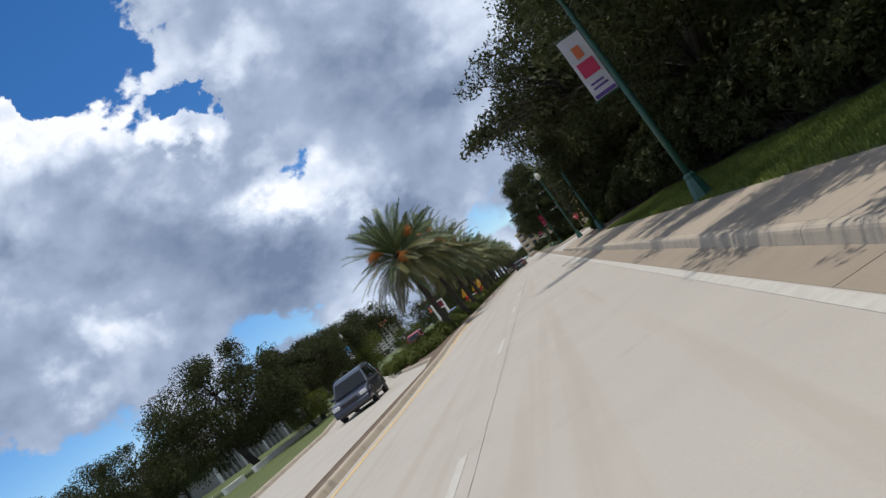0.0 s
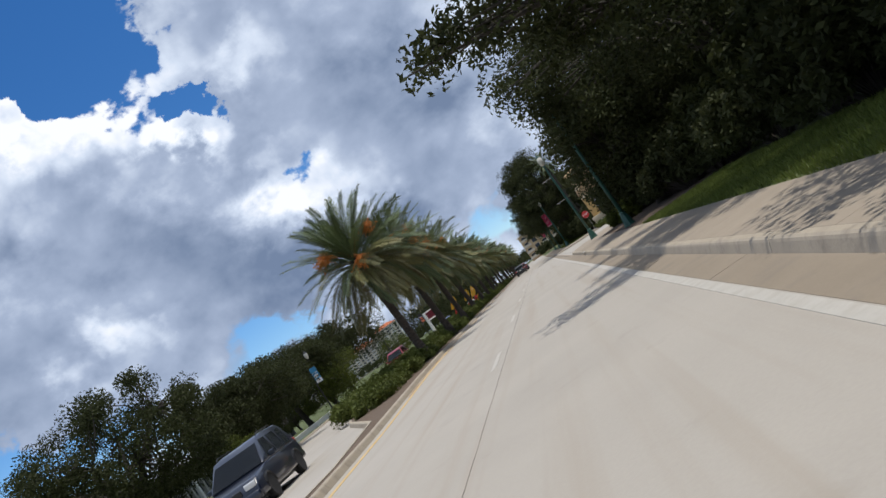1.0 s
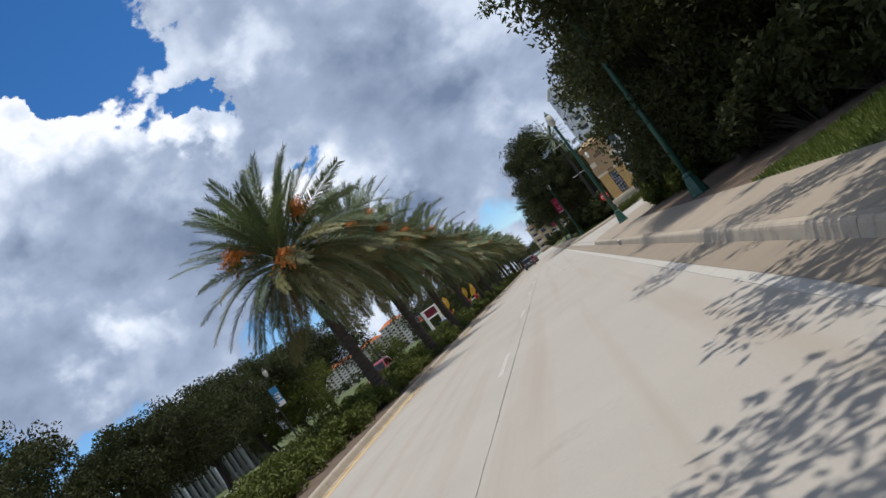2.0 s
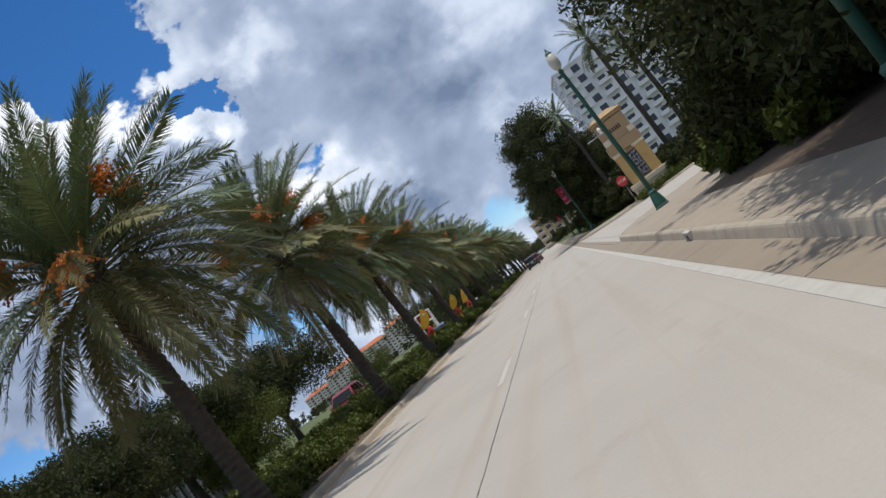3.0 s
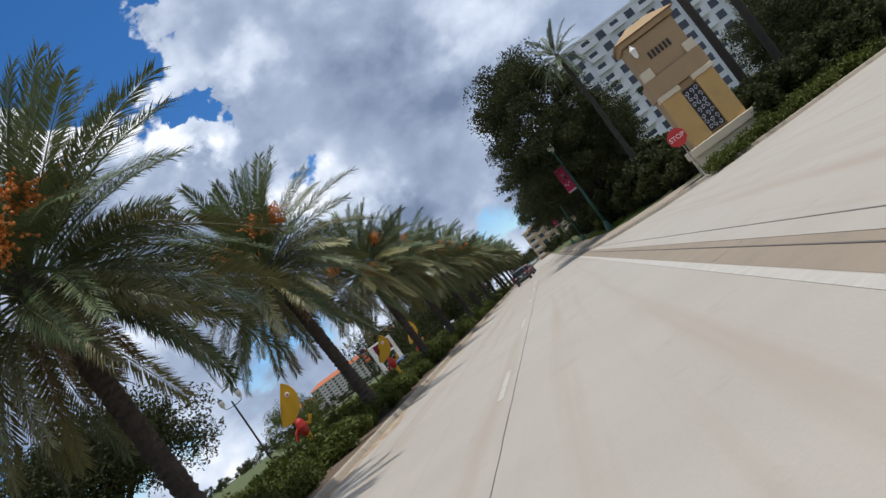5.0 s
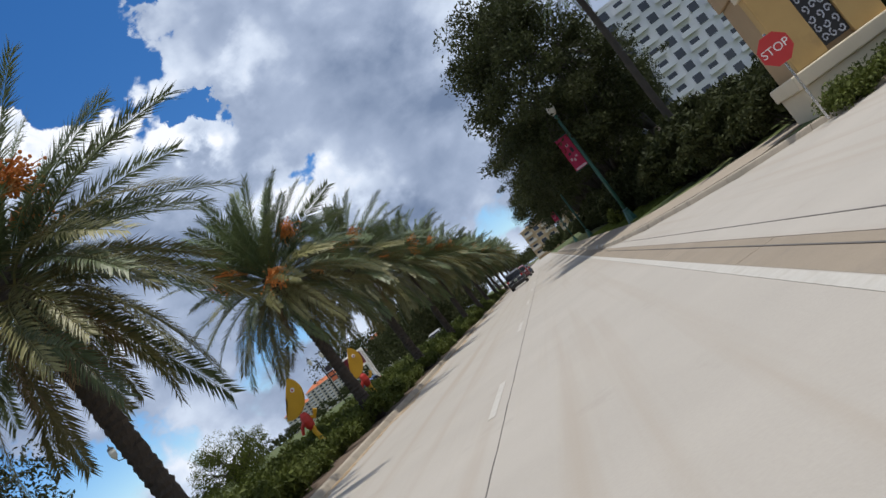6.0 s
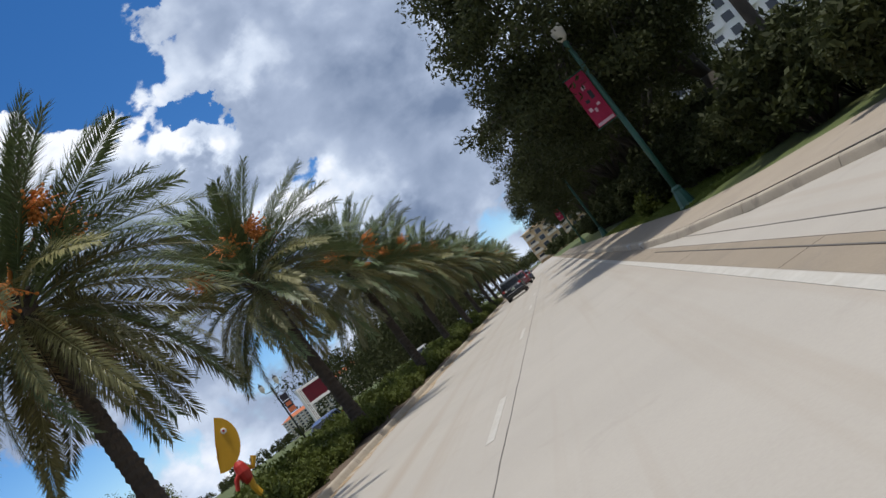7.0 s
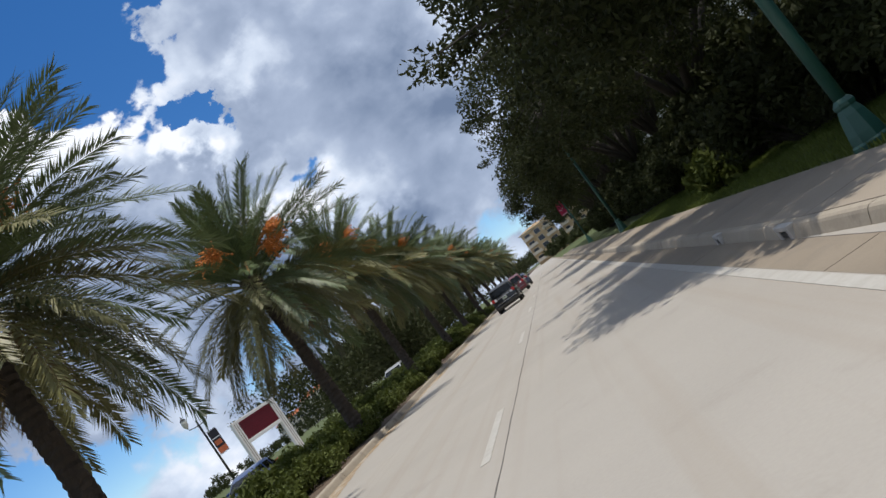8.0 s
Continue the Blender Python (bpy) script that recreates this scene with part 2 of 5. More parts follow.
def link_me(name, me, mat, parent=None, label="", smooth=False):
    if mat is not None and not me.materials:
        me.materials.append(mat)
    if smooth:
        me.polygons.foreach_set("use_smooth", [True] * len(me.polygons))
    ob = new(name, me)
    ob.parent = parent
    return tagged(ob, label)


part = link_bm


def raw_mesh(name, verts, faces):
    me = bpy.data.meshes.new(name)
    me.from_pydata([tuple(map(float, v)) for v in verts], [], [tuple(int(i) for i in f) for f in faces])
    return me


def quads_mesh(name, corners):
    """corners: array (n, 4, 3): one loose quad each."""
    n = len(corners)
    me = bpy.data.meshes.new(name)
    me.vertices.add(4 * n)
    me.vertices.foreach_set("co", np.asarray(corners, dtype=np.float32).reshape(-1))
    me.loops.add(4 * n)
    me.loops.foreach_set("vertex_index", np.arange(4 * n, dtype=np.int32))
    me.polygons.add(n)
    me.polygons.foreach_set("loop_start", np.arange(0, 4 * n, 4, dtype=np.int32))
    me.polygons.foreach_set("loop_total", np.full(n, 4, dtype=np.int32))
    me.update(calc_edges=True)
    return me


def box(bm, x0, x1, y0, y1, z0, z1, bevel=0.0):
    r = bmesh.ops.create_cube(bm, size=1)
    vs = r["verts"]
    for v in vs:
        v.co = Vector(((x0 + x1) / 2 + v.co.x * (x1 - x0), (y0 + y1) / 2 + v.co.y * (y1 - y0), (z0 + z1) / 2 + v.co.z * (z1 - z0)))
    if bevel:
        es = list({e for v in vs for e in v.link_edges})
        bmesh.ops.bevel(bm, geom=es, offset=bevel, segments=2, affect="EDGES", profile=0.5)
    return bm


def boxed(*a, **k):
    return box(bmesh.new(), *a, **k)


def lathe(profile, n=16, bm=None, centre=(0, 0, 0)):
    """A turned shape from (radius, height) pairs."""
    bm = bm or bmesh.new()
    rings = []
    for r, z in profile:
        rings.append([bm.verts.new((centre[0] + r * math.cos(2 * math.pi * i / n), centre[1] + r * math.sin(2 * math.pi * i / n), centre[2] + z)) for i in range(n)])
    for a, b in zip(rings, rings[1:]):
        for i in range(n):
            bm.faces.new((a[i], a[(i + 1) % n], b[(i + 1) % n], b[i]))
    bm.faces.new(rings[0][::-1])
    bm.faces.new(rings[-1])
    return bm


def tube(points, radii, n=6, bm=None):
    """A tapered round limb along points."""
    bm = bm or bmesh.new()
    rings = []
    pts = [Vector(p) for p in points]
    for i, (p, r) in enumerate(zip(pts, map(float, radii))):
        d = (pts[min(i + 1, len(pts) - 1)] - pts[max(i - 1, 0)]).normalized()
        a = d.orthogonal().normalized() if abs(d.z) > 0.9 else d.cross(Vector((0, 0, 1))).normalized()
        b = d.cross(a)
        rings.append([bm.verts.new(p + r * (math.cos(2 * math.pi * k / n) * a + math.sin(2 * math.pi * k / n) * b)) for k in range(n)])
    for a, b in zip(rings, rings[1:]):
        for k in range(n):
            bm.faces.new((a[k], a[(k + 1) % n], b[(k + 1) % n], b[k]))
    bm.faces.new(rings[0][::-1])
    bm.faces.new(rings[-1])
    return bm


def slab(points, z0, z1):
    """An upright prism over a polygon."""
    bm = bmesh.new()
    lo = [bm.verts.new((x, y, z0)) for x, y in points]
    hi = [bm.verts.new((x, y, z1)) for x, y in points]
    n = len(points)
    bm.faces.new(hi)
    bm.faces.new(lo[::-1])
    for i in range(n):
        bm.faces.new((lo[i], lo[(i + 1) % n], hi[(i + 1) % n], hi[i]))
    bmesh.ops.recalc_face_normals(bm, faces=bm.faces)
    bmesh.ops.triangulate(bm, faces=[f for f in bm.faces if len(f.verts) > 4])
    return bm


def sweep(line, profile):
    """A profile (offset to the line's right, height) carried along a plan line (x, y); closed ends."""
    bm = bmesh.new()
    pts = [Vector((x, y, 0)) for x, y in line]
    rings = []
    for i, p in enumerate(pts):
        d = (pts[min(i + 1, len(pts) - 1)] - pts[max(i - 1, 0)]).normalized()
        side = Vector((d.y, -d.x, 0))
        rings.append([bm.verts.new(p + side * o + Vector((0, 0, z))) for o, z in profile])
    n = len(profile)
    for a, b in zip(rings, rings[1:]):
        for k in range(n):
            bm.faces.new((a[k], a[(k + 1) % n], b[(k + 1) % n], b[k]))
    bm.faces.new(rings[0][::-1])
    bm.faces.new(rings[-1])
    bmesh.ops.recalc_face_normals(bm, faces=bm.faces)
    return bm


def thing(name, label, category, group=""):
    return tagged(new(name), label, category, group)


def structure(ob, label="", category=""):
    return tagged(ob, label, category, "", "structure")


def between(line, step):
    """Splits a plan line into pieces of about that length."""
    pts = [Vector((x, y)) for x, y in line]
    out, cur = [], [pts[0]]
    run = 0.0
    for a, b in zip(pts, pts[1:]):
        left = (b - a).length
        pos = 0.0
        while left - pos > step - run:
            pos += step - run
            q = a + (b - a) * float(pos / left)
            cur.append(q)
            out.append([tuple(v) for v in cur])
            cur, run = [q], 0.0
        run += left - pos
        if (cur[-1] - b).length > 1e-6:
            cur.append(b)
    if len(cur) > 1:
        out.append([tuple(v) for v in cur])
    return out


# ---------- the ground, the two carriageways, the median ----------
END = 620.0
GUT, KERB_X, BACK = 1.58, 2.10, 3.76
LEFT_KERB = [(-5.18, -30), (-5.18, 22), (-5.45, 34), (-6.1, 46), (-6.36, 56), (-6.38, END)]
MED_LEFT = [(-5.95, -30), (-5.95, 31), (-6.7, 38), (-9.6, 46), (-11.6, 53), (-13.0, 68), (-13.2, END)]
OPP_LEFT = [(-11.9, -30), (-11.9, 26), (-12.6, 38), (-15.5, 52), (-19.5, 66), (-20.6, 80), (-20.6, END)]

structure(link_bm("ground", boxed(-1800, 1800, -400, 3200, -1.0, -0.06), GRASS), "wide flat ground under rough grass", "ground")
road = structure(new("road"), "pale sunlit concrete carriageway with two lanes", "road")
left_lane = [(x, y) for x, y in LEFT_KERB]
link_bm("lane_slab", slab(left_lane + [(-1.593, END), (-1.593, -30)], -0.3, 0.0), CONCRETE, road)
link_bm("lane_slab", slab([(-1.59, -30), (-1.59, END), (GUT - 0.01, END), (GUT - 0.01, -30)], -0.3, 0.0), CONCRETE, road)
seam = [(-1.597 + 0.005 * math.sin(y * 1.7) + 0.004 * math.sin(y * 4.1 + 1), y) for y in np.arange(-30, 260, 0.5)]
for y0, y1, half in ((-30, 38, 0.0022), (38, 260, 0.007)):
    run = [(float(x), float(y)) for x, y in seam if y0 <= y <= y1]
    link_bm("joint_seal", sweep(run, [(-half, -0.02), (-half, 0.002), (half, 0.002), (half, -0.02)]), TAR, road, "dark sealed joint")
link_bm("joint_seal", boxed(-1.607, -1.588, 260, END, -0.05, -0.004), TAR, road, "dark sealed joint")
opposite = structure(new("opposite_road"), "pale concrete carriageway beyond the median", "road")
link_bm("lane_slab", slab(MED_LEFT + OPP_LEFT[::-1], -0.3, -0.004), CONCRETE, opposite)
gutter = structure(new("gutter"), "stained concrete gutter beside the kerb", "gutter")
for y0 in range(-30, 270, 6):
    link_bm("gutter_pan", slab([(GUT, y0 + 0.01), (KERB_X, y0 + 0.01), (KERB_X, y0 + 5.99), (GUT, y0 + 5.99)], -0.2, -0.006), GUTTER, gutter)
link_bm("gutter_pan", slab([(GUT, 270.01), (KERB_X, 270.01), (KERB_X, END), (GUT, END)], -0.2, -0.006), GUTTER, gutter)

# painted lines
edge_line = structure(link_bm("edge_line", boxed(1.41, 1.55, -30, END, 0.0, 0.005), WHITE_PAINT), "worn white edge line", "road marking")
yellow = structure(link_bm("median_line", sweep(LEFT_KERB[:4] + [(-6.3, 54)], [(0.22, 0.0), (0.22, 0.005), (0.34, 0.005), (0.34, 0.0)]), YELLOW_PAINT), "faded yellow line along the median kerb", "road marking")
dash_me = None
for k in range(-3, 34):
    y1 = 21.2 + 12.19 * k
    if dash_me is None:
        bm = boxed(-0.06, 0.06, -3.05, 0, 0.0, 0.005)
        dash_me = bpy.data.meshes.new("lane_dash")
        bm.to_mesh(dash_me)
        bm.free()
        dash_me.materials.append(WHITE_PAINT)
    d = new("lane_dash", dash_me)
    d.location = (-1.84, y1, 0)
    tagged(d, "worn white lane dash on pale concrete", "road marking", "lane dashes", "structure")

# brown litter and dust against the median kerb
rngl = np.random.default_rng(12)
ys = np.arange(40, 230, 0.6)
lit_w = [0.22 + 0.40 * max(0, math.sin(0.55 * y) * math.sin(0.19 * y + 1)) + 0.06 * rngl.random() for y in ys]
lx = [float(np.interp(y, [p[1] for p in LEFT_KERB], [p[0] for p in LEFT_KERB])) for y in ys]
lv = [(x + 0.002, float(y), 0.0035) for x, y in zip(lx, ys)] + [(x + w, float(y), 0.0035) for x, y, w in zip(lx, ys, lit_w)]
n = len(ys)
tagged(link_me("kerb_litter", raw_mesh("kerb_litter", lv, [(i, n + i, n + i + 1, i + 1) for i in range(n - 1)]), LITTER), "thin brown leaf litter and dust along the median kerb", "litter", "", "stuff")

# kerbs, cast in sections
RIGHT_PROFILE = [(0, -0.2), (0, -0.01), (0.045, 0.105), (0.06, 0.132), (0.09, 0.15), (0.18, 0.15), (0.18, -0.2)]
LEFT_PROFILE = [(-o, z) for o, z in RIGHT_PROFILE]


def kerb(name, line, profile, label):
    k = structure(new(name), label, "kerb")
    for piece in between(line, 3.0):
        (xa, ya), (xb, yb) = piece[0], piece[-1]
        d = Vector((xb - xa, yb - ya)).normalized() * 0.008
        piece = [(xa + d.x, ya + d.y)] + piece[1:-1] + [(xb - d.x, yb - d.y)]
        link_bm("kerb_stone", sweep(piece, profile), KERB, k)
    return k


def arc(cx, cy, r, a0, a1, n=8):
    return [(cx + r * math.cos(radians(a0 + (a1 - a0) * i / n)), cy + r * math.sin(radians(a0 + (a1 - a0) * i / n))) for i in range(n + 1)]


NEAR_RETURN = [(KERB_X, -10), (KERB_X, 70.5)] + arc(9.1, 70.5, 7.0, 180, 95, 24)[1:] + [(90, 77.6)]
FAR_RETURN = [(90, 98.6), (9.8, 98.6), (7.2, 99.6), (5.4, 101.6), (4.1, 104.4), (3.1, 108), (2.4, 112), (KERB_X, 116), (KERB_X, 230)]
kerb("kerb", NEAR_RETURN, RIGHT_PROFILE, "weathered concrete kerb with dark stains")
kerb("kerb", FAR_RETURN, RIGHT_PROFILE, "weathered concrete kerb at the entrance corner")
kerb("median_kerb", [(x, max(y, -10)) for x, y in LEFT_KERB[:-1]] + [(-6.38, 230)], LEFT_PROFILE, "stained concrete median kerb")
kerb("median_kerb", [(x, max(y, -10)) for x, y in MED_LEFT[:-1]] + [(-13.2, 230)], RIGHT_PROFILE, "concrete kerb on the far side of the median")
kerb("verge_kerb", [(x, max(y, -10)) for x, y in OPP_LEFT[:-1]] + [(-20.6, 230)], LEFT_PROFILE, "low concrete kerb beside a grass verge")

# planted median and its narrow nose
strip = [(x - 0.17, y) for x, y in LEFT_KERB] + [(x + 0.17, y) for x, y in MED_LEFT[::-1]]
structure(link_bm("median_bed", slab(strip, -0.2, 0.13), MULCH), "brown mulched bed of the median", "planting bed")

# entrance street and apron
structure(link_bm("side_street", slab([(KERB_X + 0.004, 70), (KERB_X + 0.3, 72), (4, 75), (9, 77.6), (160, 77.6), (160, 98.6), (9.8, 98.6), (5, 102), (3, 108), (KERB_X + 0.004, 116.5)], -0.3, -0.002), CONCRETE), "pale concrete entrance street", "road")
apron = structure(new("apron_joint"), "dark joints across the entrance apron", "joint")
for x in (1.93, 2.46):
    link_bm("joint_seal", boxed(x - 0.01, x + 0.01, 72.5, 113, -0.02, 0.0025), TAR, apron)

# walkway slabs
walkway = structure(new("walkway"), "pale concrete walkway slabs beside the kerb", "pavement")
slab_me = {}


def walkway_run(y0, y1, step=1.52):
    y = y0
    while y < y1:
        if step not in slab_me:
            bm = boxed(KERB_X + 0.185, BACK, 0.006, step - 0.006, -0.1, 0.15, 0.008)
            slab_me[step] = bpy.data.meshes.new("walkway_slab")
            bm.to_mesh(slab_me[step])
            bm.free()
            slab_me[step].materials.append(WALKWAY)
        s = new("walkway_slab", slab_me[step])
        s.parent = walkway
        s.location = (0, y, 0)
        y += step


walkway_run(-9.04, 69.9)
walkway_run(116.2, 228)
link_bm("walkway_slab", slab([(BACK + 0.004, 70.02), (KERB_X + 0.19, 70.02), (KERB_X + 0.19, 70.5)] + arc(9.1, 70.5, 6.80, 178, 98, 24)[1:] + [(8.2, 76.2), (7.2, 70.5), (6.2, 66.5), (5.0, 63.6), (BACK + 0.004, 62.0)], -0.1, 0.149), WALKWAY, walkway)
link_bm("walkway_slab", slab([(KERB_X + 0.185, 116.18), (2.6, 112), (3.4, 108), (4.4, 104.6), (5.7, 101.9), (8.5, 103.5), (6.0, 109), (4.6, 112), (BACK, 116.18)], -0.1, 0.15), WALKWAY, walkway)
# verges
structure(link_bm("verge", slab([(BACK + 0.004, -10), (160, -10), (160, 77.3), (8.25, 77.25), (8.25, 76.15), (7.25, 70.5), (6.25, 66.5), (5.05, 63.6), (BACK + 0.008, 62.0)], -0.1, 0.135), GRASS), "sunlit and shaded mown grass behind the walkway", "lawn")
# dark brown sheet just above the verge, covering its grass
structure(link_bm("planting_bed", slab([(BACK + 0.02, 44), (13, 44), (13, 77.0), (8.5, 77.0), (8.4, 76.1), (7.3, 70.4), (6.3, 66.4), (5.1, 63.5), (BACK + 0.02, 61.9)], -0.1, 0.14), MULCH), "dark brown bed under the corner shrubs", "planting bed")
structure(link_bm("verge", slab([(9.8, 99.0), (160, 99.0), (160, 230), (BACK + 0.004, 230), (BACK + 0.004, 116.2), (4.62, 112.1), (6.05, 109.0), (8.6, 103.5), (6.2, 101.6), (7.4, 100)], -0.1, 0.135), GRASS), "mown grass behind the far walkway", "lawn")
structure(link_bm("verge", slab([(x - 0.2, y) for x, y in OPP_LEFT[:-1]] + [(-20.8, 230), (-60, 230), (-60, -30)], -0.1, 0.12), GRASS), "green grass verge beside the opposite road", "lawn")


# ---------- trees ----------
def leaf_quads(rng, centres, spread, count, size, flat=0.75):
    """Small pointed leaves scattered in clumps."""
    n = len(centres) * count
    c = np.repeat(np.asarray(centres), count, axis=0)
    g = rng.normal(size=(n, 3))
    g /= np.linalg.norm(g, axis=1)[:, None] + 1e-9
    rad = np.repeat(np.asarray(spread), count) * rng.random(n) ** 0.45
    p = c + g * rad[:, None] * np.array([1, 1, flat])
    a = rng.normal(size=(n, 3))
    a /= np.linalg.norm(a, axis=1)[:, None]
    b = np.cross(a, rng.normal(size=(n, 3)))
    b /= np.linalg.norm(b, axis=1)[:, None] + 1e-9
    s = size * (0.6 + 0.8 * rng.random(n))[:, None]
    return np.stack([p - a * s, p + b * s * 0.42, p + a * s, p - b * s * 0.42], axis=1)


def oak(seed, height=11.0, radius=6.2, clear=2.6, clumps=95, leaves=330, leaf=0.085, leafmat=None, label="", fork=2.2, sprays=12, reach=0.22, limbs=(), lean=(0, 0), long=1.0):
    rng = np.random.default_rng(seed)
    tree = thing("oak_tree", label or "broad dark green live oak with a forked grey trunk", "tree")
    base = Vector((0, 0, 0))
    crotch = Vector((rng.normal() * 0.25, rng.normal() * 0.25, fork))
    bm = tube([base - Vector((0, 0, 0.2)), base + Vector((0, 0, 0.25)), (base + crotch) / 2, crotch], [0.42, 0.32, 0.27, 0.26], 9)
    heads = []
    for i in range(7):
        ang = 2 * math.pi * (i + rng.random() * 0.6) / 7
        out = radius * (0.30 + 0.25 * rng.random())
        top = Vector((lean[0] * 0.8 + math.cos(ang) * out, lean[1] * 0.8 + math.sin(ang) * out, clear + (height - clear) * (0.30 + 0.3 * rng.random())))
        mid = crotch.lerp(top, 0.5) + Vector((rng.normal() * 0.3, rng.normal() * 0.3, 0.35))
        tube([crotch, mid, top], [0.2, 0.14, 0.08], 7, bm)
        heads.append(top)
    centres, spread = [], []
    while len(centres) < clumps:
        v = rng.normal(size=3)
        v /= np.linalg.norm(v)
        r = 0.5 + 0.5 * rng.random() ** 0.5
        ang = math.atan2(v[1], v[0])
        lobe = 1 + 0.16 * math.sin(3 * ang + seed) + 0.10 * math.sin(5 * ang + 2 * seed)
        p = np.array([lean[0] + v[0] * radius * lobe * r, lean[1] + v[1] * radius * long * lobe * r, 0.42 * (clear + height) + v[2] * (height - clear) * 0.55 * r])
        if p[2] < clear + 0.12 * abs(rng.normal()):
            continue
        centres.append(p)
        spread.append(0.75 + 0.75 * rng.random())
    sparse, sparse_r = [], []
    for k in range(sprays):
        ang = 2 * math.pi * rng.random()
        rr = radius * (0.90 + reach * rng.random())
        sparse.append(np.array([lean[0] + math.cos(ang) * rr, lean[1] + math.sin(ang) * rr * long, clear + (height - clear) * (0.30 + 0.55 * rng.random())]))
        sparse_r.append(0.45 + 0.35 * rng.random())
    for limb in limbs:
        a, b = crotch + Vector((0, 0, 0.4)), Vector(limb)
        mid = a.lerp(b, 0.5) + Vector((0, 0, 0.9))
        tube([a, mid, b], [0.15, 0.09, 0.02], 6, bm)
        heads.append(mid)
        for k in range(17):
            c = mid.lerp(b, 0.05 + 0.90 * k / 16)
            sparse.append(np.array(c) + rng.normal(size=3) * np.array([0.45, 0.8, 0.45]))
            sparse_r.append(0.55 + 0.4 * rng.random())
    for p in centres + sparse:
        q = Vector(p)
        h = min(heads, key=lambda t: (t - q).length)
        mid = h.lerp(q, 0.5) + Vector((rng.normal() * 0.2, rng.normal() * 0.2, 0.15))
        tube([h, mid, q], [0.06, 0.035, 0.014], 4, bm)
    link_bm("trunk", bm, OAK_BARK, tree, smooth=True)
    quads = leaf_quads(rng, centres, spread, leaves, leaf)
    if len(sparse):
        quads = np.concatenate([quads, leaf_quads(rng, sparse, sparse_r, leaves // 3, leaf, 0.6)])
    me = quads_mesh("crown", quads)
    link_me("crown", me, leafmat or OAK_LEAF, tree)
    return tree


def plant(proto, spots, group):
    """Puts a built thing at the first spot and copies at the others: x, y, z, scale, turn."""
    out = []
    for i, (x, y, z, s, r) in enumerate(spots):
        m = pose(x, y, z, 0, 0, r) @ Matrix.Diagonal((s, s, s, 1))
        if i == 0:
            ob = proto
            ob.matrix_basis = m
        else:
            ob = copy_thing(proto, pose(x, y, z, 0, 0, r))
            ob.matrix_basis = m
        tagged(ob, group=group)
        out.append(ob)
    return out


oak_a = oak(3, 11.8, 6.4, 4.2, 135, 430, 0.095, fork=2.8)
oak_b = oak(8, 10.0, 5.8, 2.0, 130, 430, 0.095, sprays=0)
oak_c = oak(14, 12.5, 6.0, 4.4, 130, 430, 0.095, fork=3.0)
plant(oak_a, [(9.8, -6, 0, 1.0, 0), (9.0, 21, 0, 1.0, 140), (10.2, 47, 0, 1.0, 75), (7.5, 135, 0, 0.88, 210), (7.4, 161, 0, 1.05, 20), (8.0, 187, 0, 1.1, 100), (8.6, 214, 0, 1.0, 0)], "oaks behind the walkway")
plant(oak_c, [(8.8, 9, 0, 0.95, 30), (10.0, 60, 0, 0.95, 120), (7.4, 148, 0, 1.0, 60), (8.0, 174, 0, 1.0, 10), (8.6, 200, 0, 1.0, 0), (9.2, 228, 0, 1.0, 0), (13, 246, 0, 0.8, 40), (16, 264, 0, 0.8, 90), (19, 284, 0, 0.7, 200), (22, 306, 0, 0.6, 10), (30, 330, 0, 0.6, 70), (38, 356, 0, 0.6, 130)], "oaks behind the walkway")
plant(oak_b, [(-23.6, 55.6, 0, 0.94, 0), (-35, 58, 0, 0.78, 30), (-41, 53, 0, 0.85, 210), (-47, 60, 0, 0.9, 90), (-38, 121, 0, 0.55, 20),
              (16, 0, 0, 1.15, 0), (16, 13, 0, 1.15, 50), (16, 26, 0, 1.15, 100), (16, 39, 0, 1.15, 160), (16, 52, 0, 1.15, 200), (16, 65, 0, 1.1, 20), (24, 122, 0, 1.0, 10), (29, 137, 0, 1.0, 99), (34, 152, 0, 1.0, 150)], "oaks")
oak_d = oak(19, 12.5, 6.0, 4.2, 130, 430, 0.095, fork=3.0, sprays=16, reach=0.2, limbs=[(-7.6, 3.5, 7.0), (-7.0, 9.0, 6.4), (-7.2, -1.5, 8.0), (-9.4, -1.5, 5.9)])
plant(oak_d, [(9.2, 32, 0, 0.97, 0)], "oaks behind the walkway")
oak_f = oak(33, 14.6, 3.6, 4.0, 165, 430, 0.095, fork=3.2, sprays=5, reach=0.05, limbs=[(-7.6, 4.5, 7.4)], lean=(-3.6, -2.0), long=1.75, label="tall dark live oak leaning over the walkway")
plant(oak_f, [(8.2, 124.5, 0, 1.0, 0)], "oaks behind the walkway")
oak_g = oak(45, 7.4, 2.7, 1.1, 60, 400, 0.09, fork=1.6, sprays=10, reach=0.2, label="low-branched live oak hanging over the walkway")
plant(oak_g, [(6.2, 52.5, 0, 1.0, 0), (6.8, 60, 0, 1.05, 130), (9.4, 67.5, 0, 0.95, 220)], "oaks behind the walkway")
oak_e = oak(27, 8.4, 4.9, 3.2, 124, 420, 0.10, fork=2.4, sprays=4, label="spreading live oak on a clear forked trunk")
plant(oak_e, [(-25.2, 79.8, 0, 0.92, 70), (-26, 90.5, 0, 1.0, 160), (-25.4, 107, 0, 1.08, 250), (-20.9, 64.5, 0, 0.76, 30), (-44, 84, 0, 0.8, 60)], "oaks")
pale = oak(41, 6.0, 3.4, 1.2, 55, 300, 0.085, LIGHT_LEAF, "small bright yellow-green tree", 1.2)
